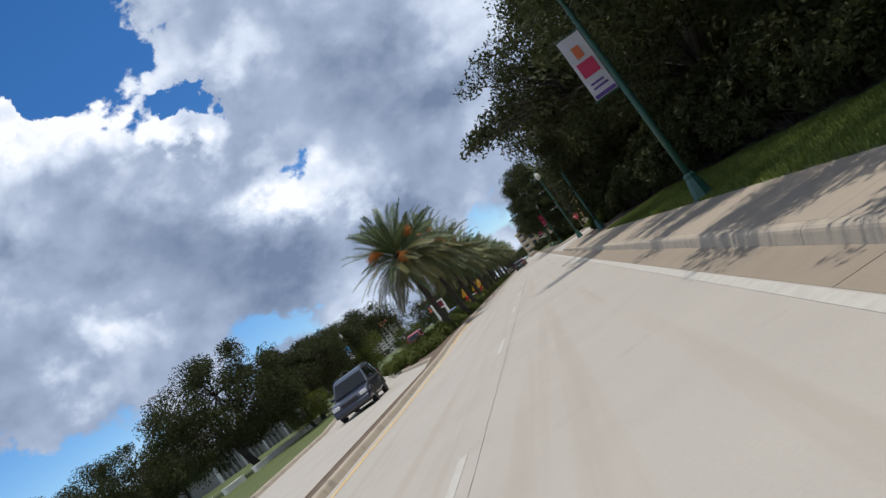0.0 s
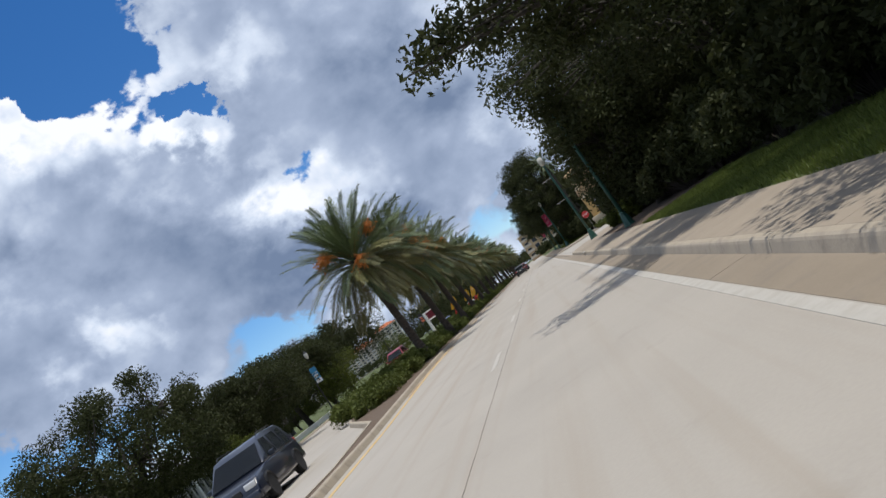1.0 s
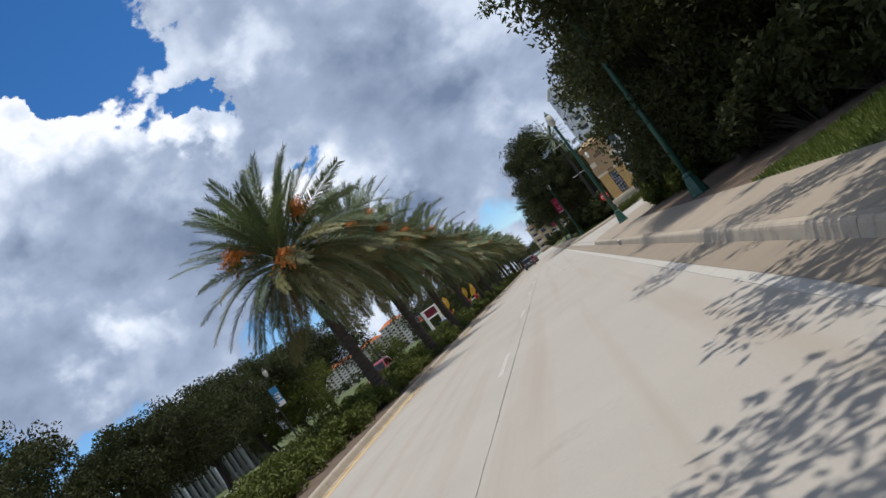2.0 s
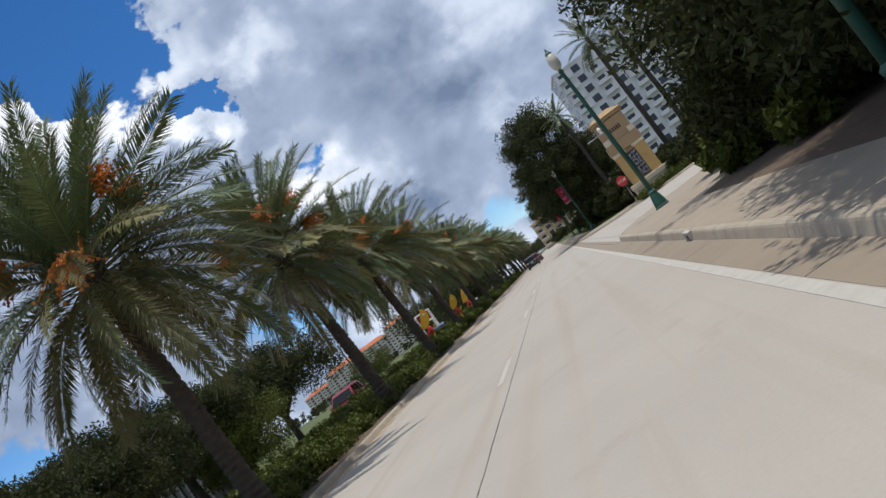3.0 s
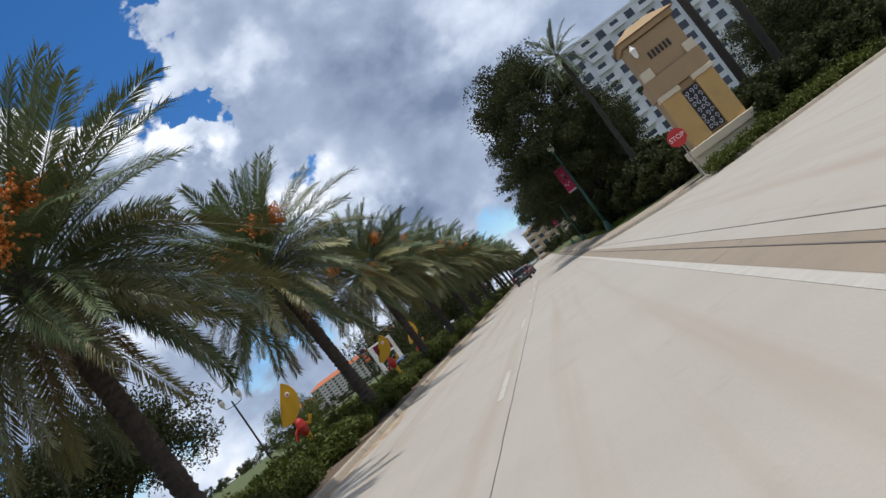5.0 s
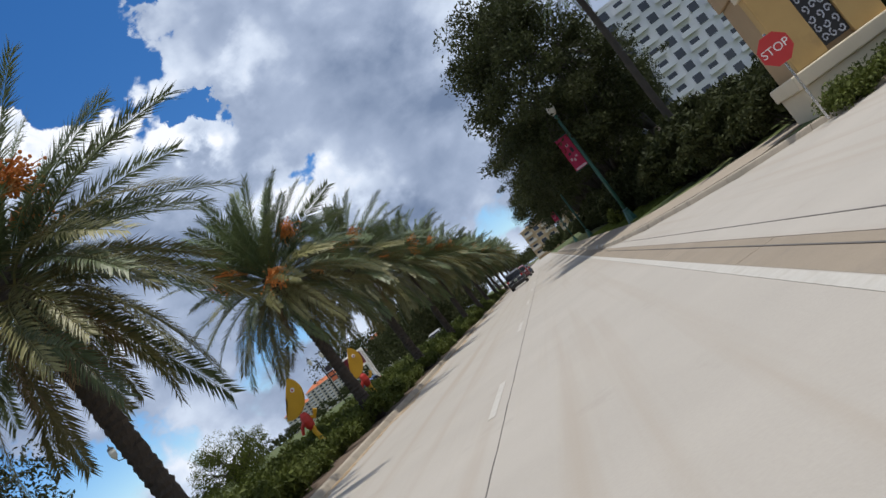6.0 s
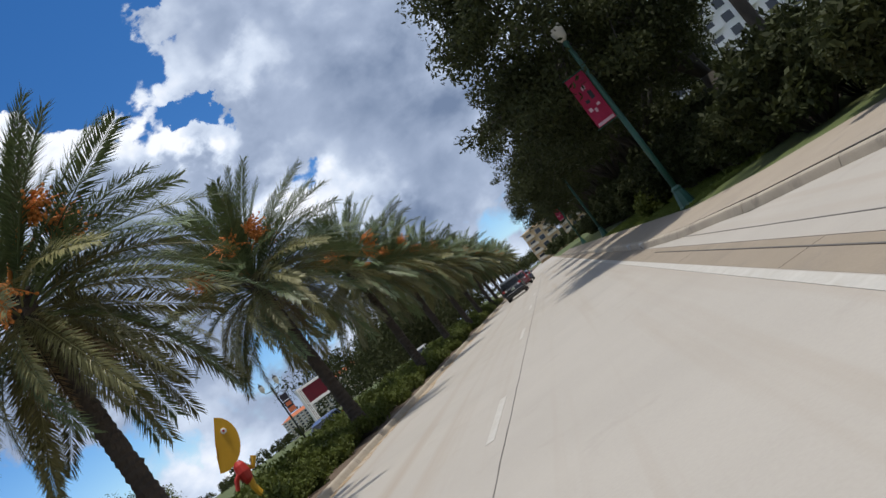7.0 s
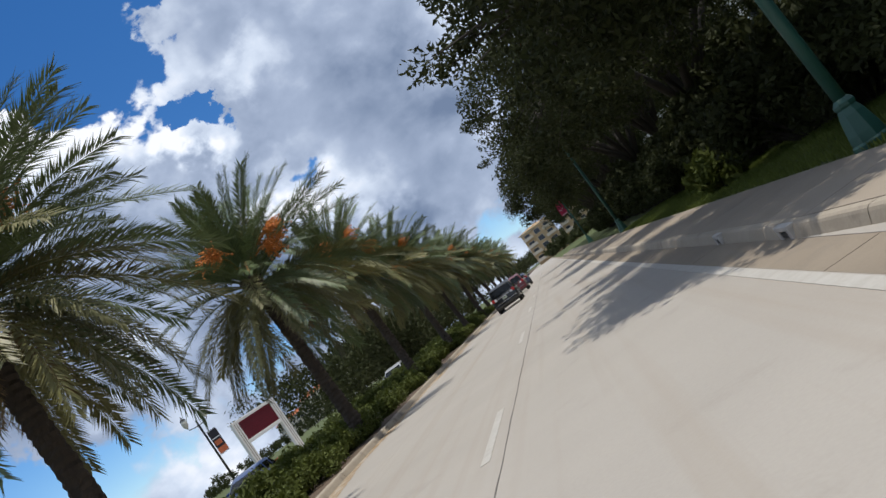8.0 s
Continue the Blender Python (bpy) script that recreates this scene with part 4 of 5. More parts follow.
for s in (-1, 1):
    post = part("post", boxed(1.46 * s - 0.21, 1.46 * s + 0.21, -0.17, 0.17, 0, 4.25, 0.02), WHITE, frame_sign)
    # no recess is cut: darker strips imitate the shade in two grooves
    for o in (-0.07, 0.07):
        part("groove_shade", boxed(1.46 * s + o - 0.02, 1.46 * s + o + 0.02, -0.176, 0.176, 0.25, 4.1), GUTTER, post)
    part("footing", boxed(1.46 * s - 0.28, 1.46 * s + 0.28, -0.24, 0.24, -0.1, 0.16, 0.02), WHITE, frame_sign)
part("top_beam", boxed(-1.25, 1.25, -0.16, 0.16, 4.06, 4.25, 0.02), WHITE, frame_sign)
part("lower_beam", boxed(-1.25, 1.25, -0.16, 0.16, 2.62, 2.84, 0.02), WHITE, frame_sign)
panel = part("display_panel", boxed(-1.25, 1.25, -0.12, 0.12, 2.84, 4.06, 0.01), SCREEN, frame_sign, "dark red display panel")
for i in range(7):
    part("panel_rib", boxed(-1.2, 1.2, -0.128, 0.128, 2.97 + 0.15 * i, 2.985 + 0.15 * i), BLACK, panel)

# ---------- painted cut-out sculptures in the median ----------
YELLOW = material("sculpture_yellow", (0.66, 0.36, 0.018), 0.45, vary=0.1, scale=2, fine=40, bump=0.05)
RED = material("sculpture_red", (0.48, 0.03, 0.02), 0.45, vary=0.12, scale=3)


def sculpture(x, y, turn, tilt):
    """A half disc on a small coloured stand, one plain mesh."""
    me = bpy.data.meshes.new("median_sculpture")
    for mat in (YELLOW, RED, WHITE, BLACK):
        me.materials.append(mat)
    bm = bmesh.new()

    def add(src, index, m=Matrix()):
        k = {}
        for v in src.verts:
            k[v] = bm.verts.new(m @ v.co)
        for f in src.faces:
            g = bm.faces.new([k[v] for v in f.verts])
            g.material_index = index
        src.free()

    disc = bmesh.new()
    R, th = 0.63, 0.06
    pts = [(R * 0.82 * math.sin(math.pi * i / 20) - 0.16, R * math.cos(math.pi * i / 20)) for i in range(21)] + [(-0.20, -0.25), (-0.13, -0.02), (-0.20, 0.06)]
    lo = [disc.verts.new((px, -th, pz)) for px, pz in pts]
    hi = [disc.verts.new((px, th, pz)) for px, pz in pts]
    disc.faces.new(lo)
    disc.faces.new(hi[::-1])
    for i in range(len(pts)):
        disc.faces.new((lo[i], hi[i], hi[(i + 1) % len(pts)], lo[(i + 1) % len(pts)]))
    bmesh.ops.triangulate(disc, faces=[f for f in disc.faces if len(f.verts) > 4])
    head = pose(0, 0, 2.06, 0, tilt, 0)
    add(disc, 0, head)
    for sgn in (-1, 1):
        add(lathe([(0.07, 0), (0.07, 0.02), (0.06, 0.03)], 14), 2, head @ pose(0.02, sgn * 0.06, 0.30, -90 * sgn, 0, 0))
        add(lathe([(0.03, 0), (0.03, 0.012), (0.025, 0.02)], 12), 1, head @ pose(0.02, sgn * 0.088, 0.30, -90 * sgn, 0, 0))
    add(lathe([(0.08, 1.02), (0.14, 1.12), (0.17, 1.30), (0.14, 1.48), (0.08, 1.58)], 12), 1)
    add(tube([(0.05, 0, 0.0), (0.10, 0, 0.5), (0.02, 0, 0.9), (0.05, 0, 1.25)], [0.10, 0.08, 0.08, 0.09], 8), 0)
    add(tube([(0.0, 0.05, 1.42), (0.24, 0.05, 1.28), (0.38, 0.05, 1.48)], [0.07, 0.06, 0.075], 7), 0)
    add(tube([(0.0, -0.05, 1.38), (-0.22, -0.05, 1.22), (-0.32, -0.05, 1.02)], [0.07, 0.06, 0.05], 7), 1)
    add(lathe([(0.30, 0), (0.30, 0.08), (0.24, 0.12)], 16), 3)
    bm.to_mesh(me)
    bm.free()
    ob = new("median_sculpture", me)
    ob.matrix_basis = pose(x, y, 0.12, 0, 0, turn)
    return tagged(ob, "yellow half-disc cut-out sculpture on a red and yellow stand", "sculpture", "sculptures in the median")


sculpture(-8.62, 90.4, 14, 31)
sculpture(-8.58, 104.6, 0, 34)
sculpture(-8.48, 112.3, 24, 26)


# ---------- vehicles ----------
GLASS = material("car_glass", (0.012, 0.014, 0.016), 0.06, vary=0.1, bump=0, spec=0.8)
TAIL = material("tail_lens_red", (0.45, 0.02, 0.02), 0.2, vary=0.1, bump=0, coat=0.5)
CLEAR = material("lamp_lens_clear", (0.65, 0.66, 0.68), 0.12, vary=0.08, bump=0, coat=0.5)
PLATE = material("plate_white", (0.62, 0.66, 0.58), 0.5, vary=0.08)
PLATE_INK = material("plate_ink", (0.05, 0.13, 0.08), 0.6)
PAINTS = {}


def car_paint(name, colour):
    if name not in PAINTS:
        PAINTS[name] = material("car_paint_" + name, colour, 0.28, vary=0.06, scale=2, fine=200, bump=0.0, coat=0.8)
    return PAINTS[name]


def prism_x(profile, half, inset, bevel=0.04):
    """A side profile (y, z) drawn across the car; inset narrows it by height (z0, z1, amount)."""
    bm = bmesh.new()
    z0, z1, amt = inset

    def w(z):
        return half - amt * max(0.0, min(1.0, (z - z0) / (z1 - z0))) ** 1.2

    a = [bm.verts.new((-w(z), y, z)) for y, z in profile]
    b = [bm.verts.new((w(z), y, z)) for y, z in profile]
    bm.faces.new(a)
    bm.faces.new(b[::-1])
    n = len(profile)
    for i in range(n):
        bm.faces.new((a[i], b[i], b[(i + 1) % n], a[(i + 1) % n]))
    bmesh.ops.recalc_face_normals(bm, faces=bm.faces)
    if bevel:
        sharp = [e for e in bm.edges if len(e.link_faces) == 2 and e.calc_face_angle(0) > 0.6]
        bmesh.ops.bevel(bm, geom=sharp, offset=bevel, segments=3, affect="EDGES", profile=0.6)
    return bm


def vehicle(name, label, category, paint, x, y, turn, L=4.75, W=1.88, H=1.74, low=False):
    """y is the rear end when turn is 0; the nose points to +y."""
    v = thing(name, label, category, "vehicles on the road")
    v.matrix_basis = pose(x, y, 0.0, 0, 0, turn)
    h = W / 2
    belt = 0.98 if not low else 0.88
    body = [(0.06, 0.34), (0.0, 0.48), (0.02, 0.80), (0.08, belt + 0.02), (L * 0.70, belt), (L - 0.25, belt - 0.14), (L - 0.03, belt - 0.34), (L, 0.46), (L - 0.08, 0.30), (L * 0.5, 0.26)]
    shell = part("body", prism_x(body, h, (0.30, 1.1, 0.05), 0.07), paint, v, smooth=True)
    rear_glass_y = 0.14 if not low else 0.55
    cabin = [(0.10, belt), (rear_glass_y + 0.16, H - 0.16), (rear_glass_y + 0.42, H - 0.02), (L * 0.38, H), (L * 0.53, H - 0.08), (L * 0.72, belt)]
    if low:
        cabin[0] = (0.35, belt)
    part("cabin", prism_x(cabin, h - 0.05, (belt, H, 0.17), 0.05), paint, v, smooth=True)
    # glass: rear, front and sides, 6 mm proud
    def sheet(p, nm, lab):
        g = bmesh.new()
        vs = [g.verts.new(q) for q in p]
        g.faces.new(vs)
        bmesh.ops.solidify(g, geom=g.faces, thickness=0.008)
        part(nm, g, GLASS, v, lab)
    y0, z0 = cabin[0]
    y1, z1 = cabin[1]
    def cabw(z):
        return h - 0.05 - 0.17 * max(0.0, min(1.0, (z - belt) / (H - belt))) ** 1.2
    def at(t, lift=0.012):
        return y0 + (y1 - y0) * t - lift, z0 + (z1 - z0) * t
    (ya, za), (yb, zb) = at(0.16), at(0.98)
    sheet([(-cabw(za) + 0.09, ya, za), (cabw(za) - 0.09, ya, za), (cabw(zb) - 0.10, yb, zb), (-cabw(zb) + 0.10, yb, zb)], "rear_window", "dark tinted rear window")
    fy0, fz0 = cabin[5]
    fy1, fz1 = cabin[4]
    sheet([(-cabw(fz0) + 0.07, fy0 + 0.005, fz0 + 0.03), (cabw(fz0) - 0.07, fy0 + 0.005, fz0 + 0.03), (cabw(fz1) - 0.07, fy1 + 0.02, fz1 - 0.02), (-cabw(fz1) + 0.07, fy1 + 0.02, fz1 - 0.02)], "windscreen", "dark windscreen")
    for s in (-1, 1):
        for (ya2, yb2) in ((L * 0.10, L * 0.21), (L * 0.225, L * 0.395), (L * 0.41, L * 0.585)):
            zt = H - 0.16
            sheet([(s * (cabw(belt + 0.06) + 0.006), ya2 + 0.02, belt + 0.06), (s * (cabw(belt + 0.06) + 0.006), yb2 + (0.13 if yb2 > L * 0.5 else 0), belt + 0.06), (s * (cabw(zt) + 0.006), min(yb2, L * 0.54) - 0.02, zt), (s * (cabw(zt) + 0.006), max(ya2 + 0.05, y1 + 0.02), zt)], "side_window", "dark side window")
        # lamps
        part("tail_lamp", boxed(s * h - (0.26 if s > 0 else -0.06), s * h - (0.06 if s > 0 else -0.26), -0.02, 0.14, 0.86, 1.06, 0.03), TAIL, shell, "red tail lamp")
        part("tail_lens", boxed(s * (h - 0.33) - 0.09, s * (h - 0.33) + 0.09, -0.014, 0.1, 0.86, 1.0, 0.02), CLEAR, shell, "clear reversing lens")
        part("headlamp", boxed(s * (h - 0.24) - 0.17, s * (h - 0.24) + 0.17, L - 0.22, L - 0.01, belt - 0.36, belt - 0.20, 0.03), CLEAR, shell, "clear headlamp")
        mirror = part("door_mirror", boxed(s * (h + 0.10) - 0.10, s * (h + 0.10) + 0.10, L * 0.60, L * 0.60 + 0.10, belt + 0.02, belt + 0.17, 0.03), paint, v)
        for wy in (L * 0.185, L * 0.80):
            m = pose(s * (h - 0.11), wy, 0.345, 0, 90, 0)
            wheel = part("wheel", lathe([(0.20, -0.11), (0.33, -0.115), (0.345, -0.08), (0.345, 0.08), (0.33, 0.115), (0.20, 0.11)], 22), TYRE, v, "black tyre")
            wheel.matrix_basis = m
            rim = lathe([(0.05, -0.10 * s - 0.02), (0.20, -0.10 * s - 0.02), (0.215, 0.0), (0.20, 0.112 * 1), (0.06, 0.10)], 16)
            part("rim", rim, CHROME, wheel, "metal wheel rim")
        part("wheel_arch", tube([(s * (h - 0.005), L * 0.185 + 0.40 * math.cos(a), 0.345 + 0.40 * math.sin(a)) for a in np.linspace(0.1, 3.04, 9)], [0.035] * 9, 5), BLACK, shell)
        part("wheel_arch", tube([(s * (h - 0.005), L * 0.80 + 0.40 * math.cos(a), 0.345 + 0.40 * math.sin(a)) for a in np.linspace(0.1, 3.04, 9)], [0.035] * 9, 5), BLACK, shell)
        if not low:
            part("roof_rail", tube([(s * (h - 0.26), L * 0.16, H - 0.03), (s * (h - 0.25), L * 0.2, H + 0.045), (s * (h - 0.25), L * 0.44, H + 0.045), (s * (h - 0.26), L * 0.48, H - 0.03)], [0.016] * 4, 6), BLACK, v)
    part("rear_bumper", boxed(-h + 0.05, h - 0.05, -0.07, 0.12, 0.34, 0.58, 0.05), paint, v, smooth=True)
    part("bumper_step", boxed(-h + 0.22, h - 0.22, -0.076, 0.05, 0.575, 0.605, 0.008), CHROME, v, "bright bumper strip")
    part("front_bumper", boxed(-h + 0.05, h - 0.05, L - 0.10, L + 0.05, 0.28, 0.52, 0.05), paint, v, smooth=True)
    part("grille", boxed(-0.42, 0.42, L - 0.06, L + 0.012, belt - 0.40, belt - 0.24, 0.02), BLACK, v, "dark grille")
    part("tailgate_trim", boxed(-0.42, 0.42, -0.016, 0.05, 0.905, 0.945, 0.01), CHROME, v, "bright tailgate strip")
    plate = part("number_plate", boxed(-0.16, 0.16, -0.022, 0.02, 0.72, 0.88, 0.004), PLATE, v, "pale plate with plain bars")
    for i in range(5):
        part("plate_bar", boxed(-0.125 + i * 0.053, -0.09 + i * 0.053, -0.026, -0.02, 0.77, 0.84), PLATE_INK, plate)
    part("underbody", boxed(-h + 0.12, h - 0.12, 0.2, L - 0.2, 0.20, 0.36), BLACK, v)
    part("exhaust", tube([(0.5, -0.04, 0.3), (0.5, 0.3, 0.3)], [0.03, 0.03], 8), CHROME, v)
    return v


vehicle("black_suv", "glossy black sport utility car seen from behind", "car", car_paint("black", (0.008, 0.009, 0.011)), -3.75, 162.0, 0)
vehicle("red_suv", "dark red sport utility car on the road", "car", car_paint("dark_red", (0.13, 0.012, 0.02)), -3.6, 179.0, 0)
vehicle("blue_car", "dark blue saloon car on the road", "car", car_paint("dark_blue", (0.015, 0.025, 0.07)), -3.5, 192.0, 0, 4.6, 1.8, 1.46, True)
vehicle("red_car", "bright red sport utility car on the opposite road", "car", car_paint("red", (0.24, 0.006, 0.012)), -16.6, 97.0, 180)
vehicle("blue_suv", "dark blue sport utility car on the opposite road", "car", car_paint("navy", (0.008, 0.012, 0.03)), -10.2, 39.6, 183)
vehicle("blue_car", "blue saloon car on the opposite road", "car", car_paint("blue", (0.02, 0.05, 0.16)), -17.2, 147.0, 180, 4.6, 1.8, 1.46, True)
vehicle("silver_car", "silver saloon car on the opposite road", "car", car_paint("silver", (0.42, 0.43, 0.45)), -15.2, 176.0, 180, 4.6, 1.8, 1.46, True)

# ---------- entrance gatehouse, stop sign ----------
STUCCO = material("stucco_ochre", (0.50, 0.33, 0.13), 0.9, vary=0.12, scale=1.2, fine=60, bump=0.3, stain=((0.36, 0.24, 0.11), 1.5, 0.55, 0.85))
STUCCO_PALE = material("stucco_cream", (0.62, 0.54, 0.40), 0.9, vary=0.1, scale=1.2, fine=60, bump=0.3)
STUCCO_BROWN = material("stucco_tan", (0.36, 0.25, 0.14), 0.9, vary=0.12, scale=1.2, fine=60, bump=0.3)
ROOF_TILE = material("roof_tile_orange", (0.42, 0.13, 0.055), 0.85, vary=0.25, scale=1.5, fine=20, bump=0.4)
gate = thing("gatehouse", "ochre stucco gatehouse with cream trim and an iron grille", "gatehouse")
gate.matrix_basis = pose(8.34, 100.6, 0.13, 0, 0, -4) @ Matrix.Diagonal((0.93, 0.93, 1, 1))
part("plinth", boxed(-1.45, 1.45, -0.12, 2.3, 0, 0.75, 0.02), STUCCO_PALE, gate)
part("plinth_cap", boxed(-1.55, 1.55, -0.22, 2.4, 0.75, 1.12, 0.04), STUCCO_PALE, gate)
part("core", boxed(-1.25, 1.25, 0.18, 2.2, 1.12, 3.5), STUCCO_BROWN, gate)
for s in (-1, 1):
    part("pilaster", boxed(0.82 * s - 0.44, 0.82 * s + 0.44, 0.0, 0.5, 1.12, 3.3, 0.02), STUCCO, gate)
    part("pilaster_cap", boxed(0.82 * s - 0.52, 0.82 * s + 0.52, -0.08, 0.58, 3.3, 3.52, 0.03), STUCCO_PALE, gate)
    part("corner_block", boxed(1.05 * s - 0.26, 1.05 * s + 0.26, -0.04, 0.5, 4.3, 4.72, 0.03), STUCCO_PALE, gate)
grille = part("grille", boxed(-0.36, 0.36, 0.10, 0.17, 1.25, 3.2), BLACK, gate, "dark iron grille, light in its gaps put in as pale scrolls")
# pale scrolls imitate the light showing through the gaps of the grille
GAP_LIGHT = material("gap_light_pale", (0.50, 0.52, 0.58), 0.5, vary=0.15)
for i in range(3):
    for j in range(7):
        cx, cz, turn0 = -0.225 + 0.225 * i, 1.40 + 0.27 * j, 1.6 * ((i + j) % 4)
        bmg = tube([(cx + (0.10 - 0.010 * k) * math.cos(turn0 + 0.8 * k), 0.085, cz + (0.12 - 0.012 * k) * math.sin(turn0 + 0.8 * k)) for k in range(9)], [0.022] * 9, 5)
        part("scroll", bmg, GAP_LIGHT, grille)
# upper section browner than the pilasters: its shade is put into the colour
part("frieze", boxed(-1.35, 1.35, -0.02, 2.3, 3.52, 4.3, 0.02), STUCCO_BROWN, gate)
part("upper_wall", boxed(-1.2, 1.2, 0.1, 2.1, 4.3, 5.9), STUCCO_BROWN, gate)
# black bars on the wall stand for the shade inside the vent slots
for i in range(6):
    part("vent_slot_shade", boxed(-0.52 + 0.19 * i, -0.42 + 0.19 * i, 0.06, 0.16, 4.95, 5.25), BLACK, gate)
part("cornice", boxed(-1.35, 1.35, -0.06, 2.3, 5.95, 6.2, 0.05), STUCCO_BROWN, gate)
roof = bmesh.new()
rv = [roof.verts.new(p) for p in ((-1.5, -0.2, 6.2), (1.5, -0.2, 6.2), (1.5, 2.4, 6.2), (-1.5, 2.4, 6.2), (-0.5, 0.8, 6.62), (0.5, 0.8, 6.62), (0.5, 1.4, 6.62), (-0.5, 1.4, 6.62))]
roof.faces.new(rv[:4][::-1])
roof.faces.new(rv[4:])
for i in range(4):
    roof.faces.new((rv[i], rv[(i + 1) % 4], rv[4 + (i + 1) % 4], rv[4 + i]))
part("roof", roof, STUCCO_BROWN, gate)
lantern = part("wall_lantern", lathe([(0.03, 5.28), (0.10, 5.36), (0.13, 5.62), (0.16, 5.66), (0.05, 5.8), (0.015, 5.9)], 8, centre=(-0.95, -0.16, 0)), WHITE, gate, "white wall lantern")
part("bracket", tube([(-0.95, 0.1, 5.45), (-0.95, -0.05, 5.3), (-0.95, -0.16, 5.3)], [0.02, 0.02, 0.02], 6), BLACK, lantern)

STOP_RED = material("sign_red", (0.50, 0.03, 0.03), 0.5, vary=0.08)
stop = thing("stop_sign", "red octagonal stop sign on a thin metal post", "road sign")
stop.matrix_basis = pose(6.45, 98.9, 0.1, 0, 0, -12)
part("post", lathe([(0.03, 0), (0.03, 2.25)], 8), CHROME, stop)
octo = lathe([(0.38, -0.008), (0.38, 0.008)], 8)
bmesh.ops.transform(octo, matrix=pose(0, -0.045, 1.85, 90, 0, 0) @ pose(0, 0, 0, 0, 0, 22.5), verts=octo.verts)
plate = part("sign_plate", octo, STOP_RED, stop)
curve = bpy.data.curves.new("sign_word", "FONT")
curve.body, curve.size, curve.align_x, curve.align_y, curve.extrude = "STOP", 0.26, "CENTER", "CENTER", 0.002
word = new("sign_word", curve)
dg = bpy.context.evaluated_depsgraph_get()
word_me = bpy.data.meshes.new_from_object(word.evaluated_get(dg))
bpy.data.objects.remove(word)
word_ob = link_me("sign_word", word_me, None, plate)
word_me.materials.clear()
word_me.materials.append(WHITE)
word_ob.matrix_basis = pose(0, -0.058, 1.85, 90, 0, 0)

# ---------- buildings ----------
WALL_WHITE = material("wall_white", (0.70, 0.70, 0.72), 0.85, vary=0.06, scale=0.3, fine=10)
WALL_CREAM = material("wall_cream", (0.60, 0.54, 0.44), 0.85, vary=0.08, scale=0.3, fine=10)
WALL_TAN = material("wall_tan", (0.50, 0.37, 0.22), 0.85, vary=0.1, scale=0.3, fine=10)
WALL_GREY = material("wall_grey", (0.28, 0.28, 0.27), 0.85, vary=0.1, scale=0.5, fine=10)
PANE = material("window_pane", (0.03, 0.035, 0.045), 0.12, vary=0.2, scale=0.3, spec=0.7, bump=0)


def block(name, label, x, y, turn, w, d, floors, fh, bays, wall, roofmat, roof_h=2.5, eave=0.8, balcony=False, trim=None):
    """A building whose street face looks along -y before turning; storeys of framed windows and a hipped roof."""
    b = thing(name, label, "building")
    b.matrix_basis = pose(x, y, 0, 0, 0, turn)
    H = floors * fh + 0.8
    trim = trim or WALL_WHITE
    part("wall", boxed(-w / 2, w / 2, 0, d, 0, H), wall, b)
    bay = w / bays
    meshes = {}

    def shared(key, make, mat):
        if key not in meshes:
            bm = make()
            meshes[key] = bpy.data.meshes.new(key)
            bm.to_mesh(meshes[key])
            bm.free()
            meshes[key].materials.append(mat)
        return meshes[key]

    def put(nm, key, make, mat, loc, rz=0, parent=b):
        o = new(nm, shared(key, make, mat))
        o.parent = parent
        o.matrix_basis = pose(*loc, 0, 0, rz)
        return o

    ww, wh = bay * 0.52, fh * 0.58
    for f in range(floors):
        z = 0.8 + f * fh + fh * 0.22
        for i in range(bays):
            xx = -w / 2 + bay * (i + 0.5)
            win = put("window", "window_frame", lambda: boxed(-ww / 2 - 0.1, ww / 2 + 0.1, -0.06, 0.1, -0.1, wh + 0.1), trim, (xx, 0, z))
            put("pane", "window_glass", lambda: boxed(-ww / 2, ww / 2, -0.085, 0.0, 0, wh), PANE, (0, 0, 0), 0, win)
            if balcony and i % 2 == 0:
                put("balcony", "balcony_slab", lambda: box(boxed(-bay * 0.48, bay * 0.48, -1.3, -0.08, -0.35, -0.15), -bay * 0.48, bay * 0.48, -1.3, -1.2, -0.15, 0.75), trim, (xx, 0, z))
        nb = max(2, int(d / bay))
        for s in (-1, 1):
            for i in range(nb):
                win = put("window", "window_frame", lambda: boxed(-ww / 2 - 0.1, ww / 2 + 0.1, -0.06, 0.1, -0.1, wh + 0.1), trim, (s * w / 2, d * (i + 0.5) / nb, z), 90 * s)
                put("pane", "window_glass", lambda: boxed(-ww / 2, ww / 2, -0.085, 0.0, 0, wh), PANE, (0, 0, 0), 0, win)
    part("cornice", boxed(-w / 2 - 0.3, w / 2 + 0.3, -0.3, d + 0.3, H, H + 0.5), trim, b)
    if roofmat:
        r = bmesh.new()
        e = eave
        k = min(w, d) / 2
        lo = [r.verts.new(p) for p in ((-w / 2 - e, -e, H + 0.5), (w / 2 + e, -e, H + 0.5), (w / 2 + e, d + e, H + 0.5), (-w / 2 - e, d + e, H + 0.5))]
        hi = [r.verts.new(p) for p in ((-w / 2 + k, d / 2, H + 0.5 + roof_h), (w / 2 - k, d / 2, H + 0.5 + roof_h))]
        r.faces.new(lo[::-1])
        r.faces.new((lo[0], lo[1], hi[1], hi[0]))
        r.faces.new((lo[2], lo[3], hi[0], hi[1]))
        r.faces.new((lo[1], lo[2], hi[1]))
        r.faces.new((lo[3], lo[0], hi[0]))
        part("roof", r, roofmat, b)
    return b


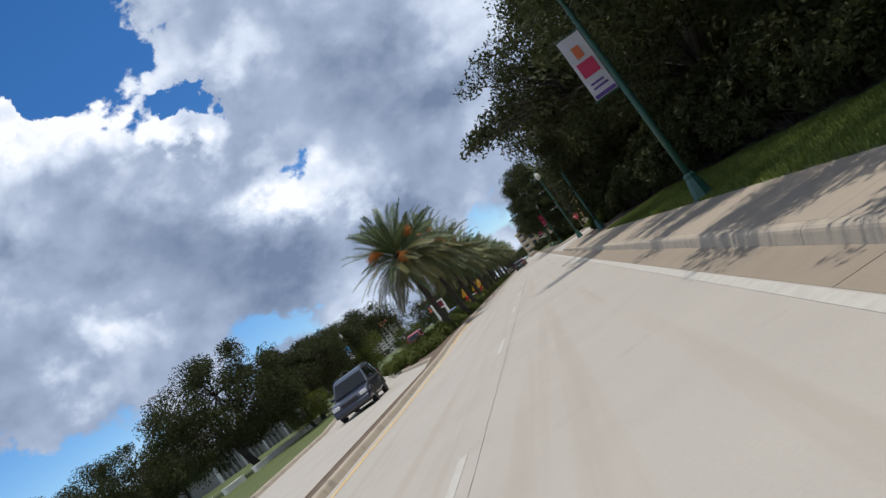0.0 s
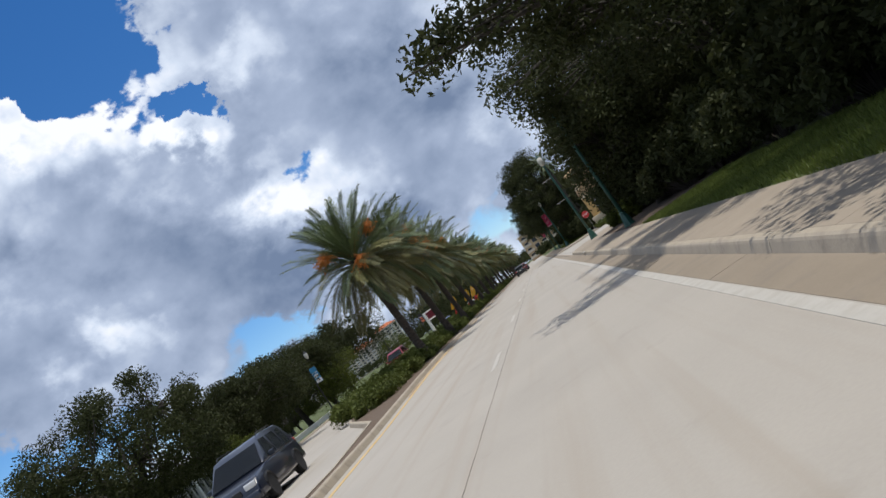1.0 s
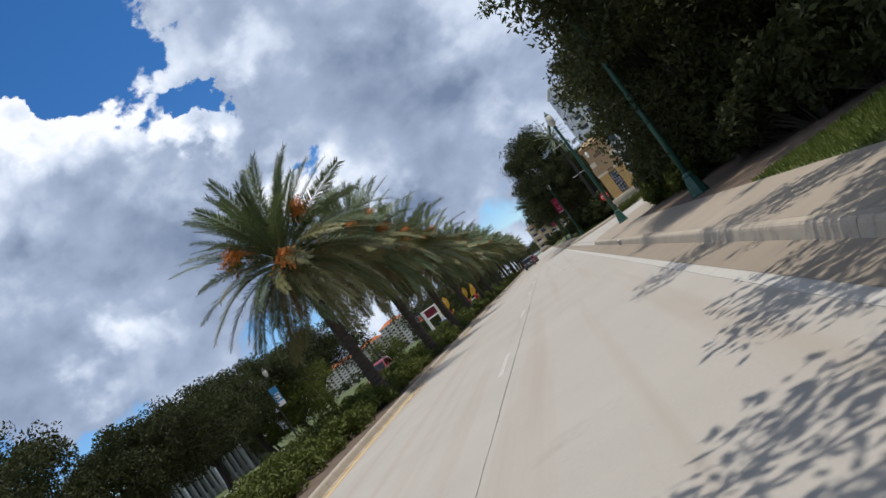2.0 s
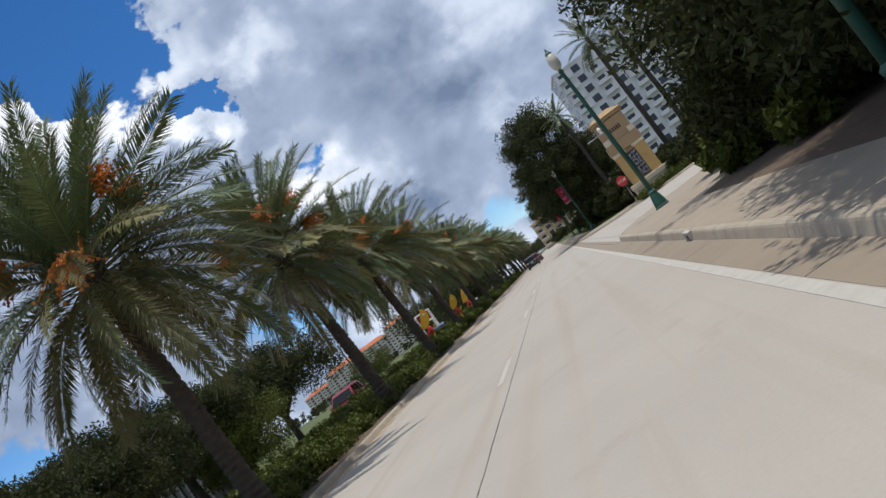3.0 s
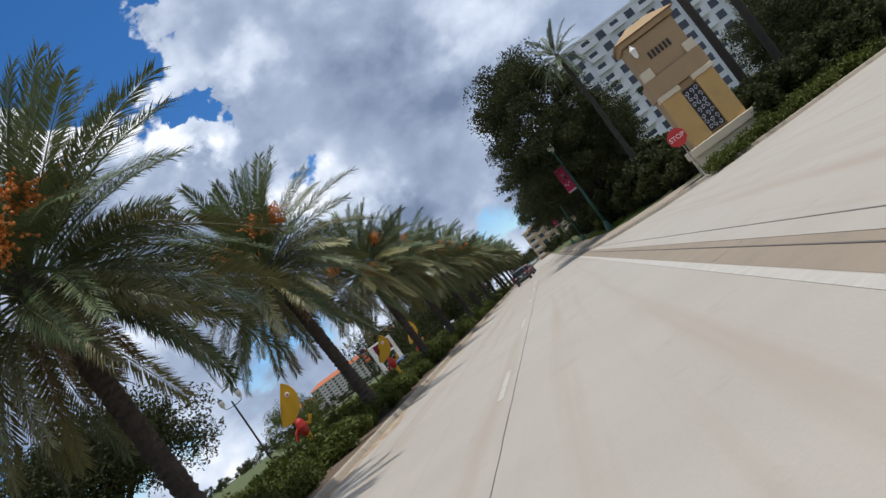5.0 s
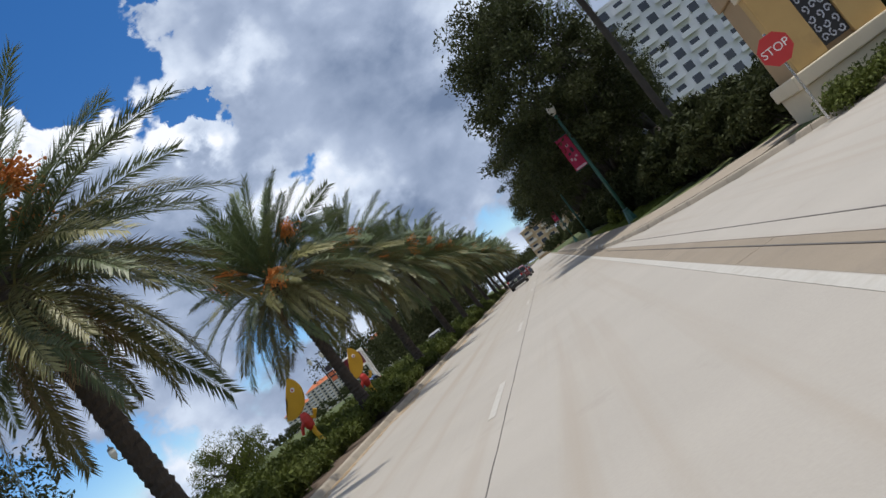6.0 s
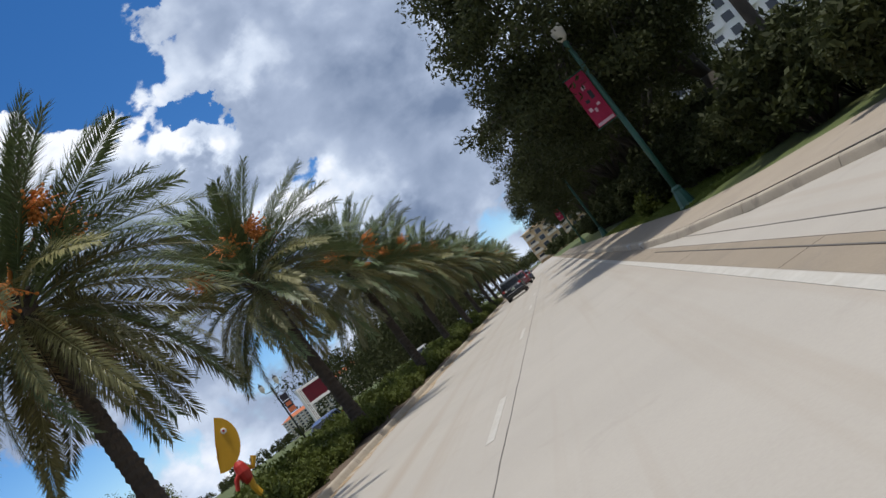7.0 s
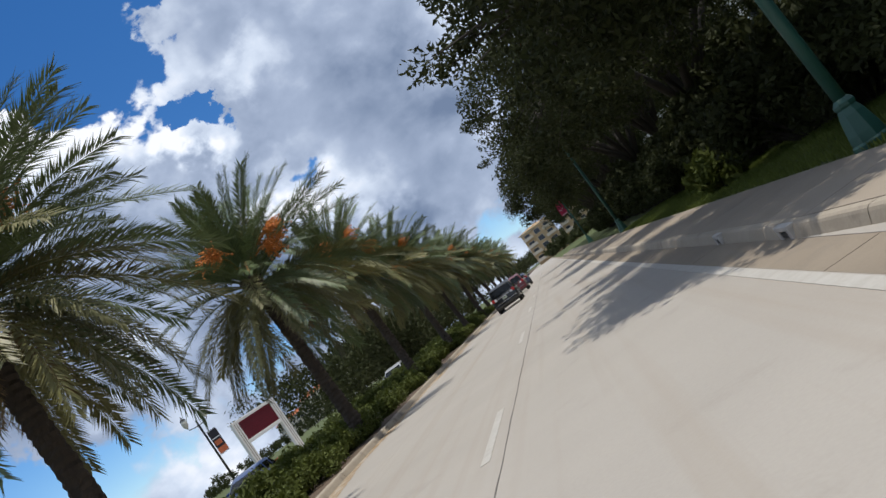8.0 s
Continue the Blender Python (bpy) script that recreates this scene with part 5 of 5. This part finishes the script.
block("hotel", "long cream hotel with balconies and orange tiled roofs", -232, 890, 8, 78, 18, 8, 3.1, 16, WALL_CREAM, ROOF_TILE, 4.0, 1.2, True)
block("hotel", "tall cream hotel wing with orange tiled roof", -173, 870, 8, 30, 20, 9, 3.2, 6, WALL_CREAM, ROOF_TILE, 4.0, 1.2, True)
block("hotel", "low cream hotel wing with orange tiled roof", -290, 900, 8, 34, 18, 6, 3.1, 7, WALL_CREAM, ROOF_TILE, 3.5, 1.2, True)
block("apartment_building", "tan apartment building with pale trim and tiled roof", 3.4, 420, -3, 12.5, 18, 4, 3.0, 3, WALL_TAN, STUCCO_BROWN, 1.4, 0.9, True, WALL_CREAM)
block("apartment_building", "tan apartment building with pale trim", 20.5, 424, -3, 17, 18, 3, 3.0, 5, WALL_TAN, STUCCO_BROWN, 1.4, 0.9, True, WALL_CREAM)
block("white_building", "white multi-storey building with dark windows", 52, 262, 0, 52, 18, 11, 3.2, 13, WALL_WHITE, None, balcony=True)

# grey building with upright fins across the opposite road
fin_house = thing("grey_building", "grey building with white upright fins and a flat roof", "building")
fin_house.matrix_basis = pose(-44.5, 112.5, 0.1, 0, 0, 70)
part("wall", boxed(-12, 12, 0, 10, 0, 4.6), WALL_GREY, fin_house)
part("roof", boxed(-12.6, 12.6, -1.2, 10.5, 4.6, 5.0, 0.03), WALL_WHITE, fin_house)
part("window_band", boxed(-11.6, 11.6, -0.03, 0.2, 0.9, 4.2), PANE, fin_house, "dark window band")
for i in range(25):
    part("fin", boxed(-11.9 + i * 0.99, -11.62 + i * 0.99, -0.55, 0.0, 0, 4.6, 0.02), WALL_WHITE if i % 5 == 0 else WALL_GREY, fin_house)

# low white wall along the verge
for (xa, ya, xb, yb) in ((-22.6, 40.5, -22.3, 44.5), (-22.2, 46.2, -21.9, 48.6), (-21.8, 50.4, -21.4, 66.0), (-21.5, 69, -22.5, 92), (-21.8, 112, -21.8, 148), (-21.9, 163, -21.9, 190)):
    wl = thing("low_wall", "low white painted wall along the grass verge", "wall", "low white walls")
    part("wall_body", sweep([(xa, ya), (xb, yb)], [(-0.13, 0.05), (-0.13, 0.42), (0.13, 0.42), (0.13, 0.05)]), WHITE, wl)
    part("coping", sweep([(xa, ya), (xb, yb)], [(-0.18, 0.42), (-0.18, 0.50), (0.18, 0.50), (0.18, 0.42)]), WHITE, wl)

# ---------- kerb inlets ----------
# pale colour that imitates the white reflection at the inlet throat
INLET_SHEEN = material("inlet_sheen", (0.46, 0.44, 0.41), 0.7, vary=0.2, scale=6, fine=40)
for yy, half in ((56.0, 0.30), (116.45, 0.24), (119.9, 0.18)):
    inlet = thing("kerb_inlet", "storm drain inlet in the kerb, white reflection put in as pale colour", "storm drain", "kerb inlets")
    inlet.location = (KERB_X, yy, 0)
    # black block in place of a hollow: the throat's shade as colour
    part("slot_shade", boxed(-0.008, 0.05, -half * 0.55, half * 0.55, 0.015, 0.08, 0.008), BLACK, inlet)
    part("frame", boxed(-0.022, 0.08, -half, half, 0.10, 0.156, 0.008), INLET_SHEEN, inlet, "cover plate with a reflection put in as pale colour")
    for s0 in (-1, 1):
        part("marker", boxed(-0.018, 0.06, s0 * half * 0.78 - 0.05, s0 * half * 0.78 + 0.05, -0.004, 0.10, 0.004), INLET_SHEEN, inlet, "end block with a reflection put in as pale colour")

# ---------- distant woods ----------
rngf = np.random.default_rng(77)


def woods(name, label, n, xs, ys, hs, leafmat, count=60, leaf=0.42):
    cs, sp = [], []
    for i in range(n):
        x, y, h = rngf.uniform(*xs), rngf.uniform(*ys), rngf.uniform(*hs)
        for k in range(5):
            cs.append((x + rngf.normal() * h * 0.28, y + rngf.normal() * h * 0.28, h * rngf.uniform(0.25, 0.85)))
            sp.append(h * rngf.uniform(0.18, 0.30))
    me = quads_mesh(name, leaf_quads(rngf, cs, sp, count, leaf, 0.9))
    return tagged(link_me(name, me, leafmat), label, "woods", "", "stuff")


woods("far_woods", "dark green line of distant trees behind the road", 200, (-420, -40), (360, 660), (4, 7), OAK_LEAF)
woods("far_woods", "dark green trees along the bend ahead", 60, (26, 120), (235, 440), (4, 7), OAK_LEAF)
woods("far_woods", "dark trees beside the distant median", 70, (-29, -14.5), (178, 262), (6, 9.5), OAK_LEAF, 260, 0.19)
woods("far_woods", "dark trees across the opposite road", 40, (-80, -50), (30, 125), (3.5, 6), OAK_LEAF, 200, 0.22)
woods("far_woods", "dark trees closing the view where the road bends", 110, (-16, 40), (445, 530), (6, 10), OAK_LEAF)
woods("far_woods", "dark low trees below the tan apartments", 60, (2, 34), (300, 410), (2.5, 4.5), OAK_LEAF)
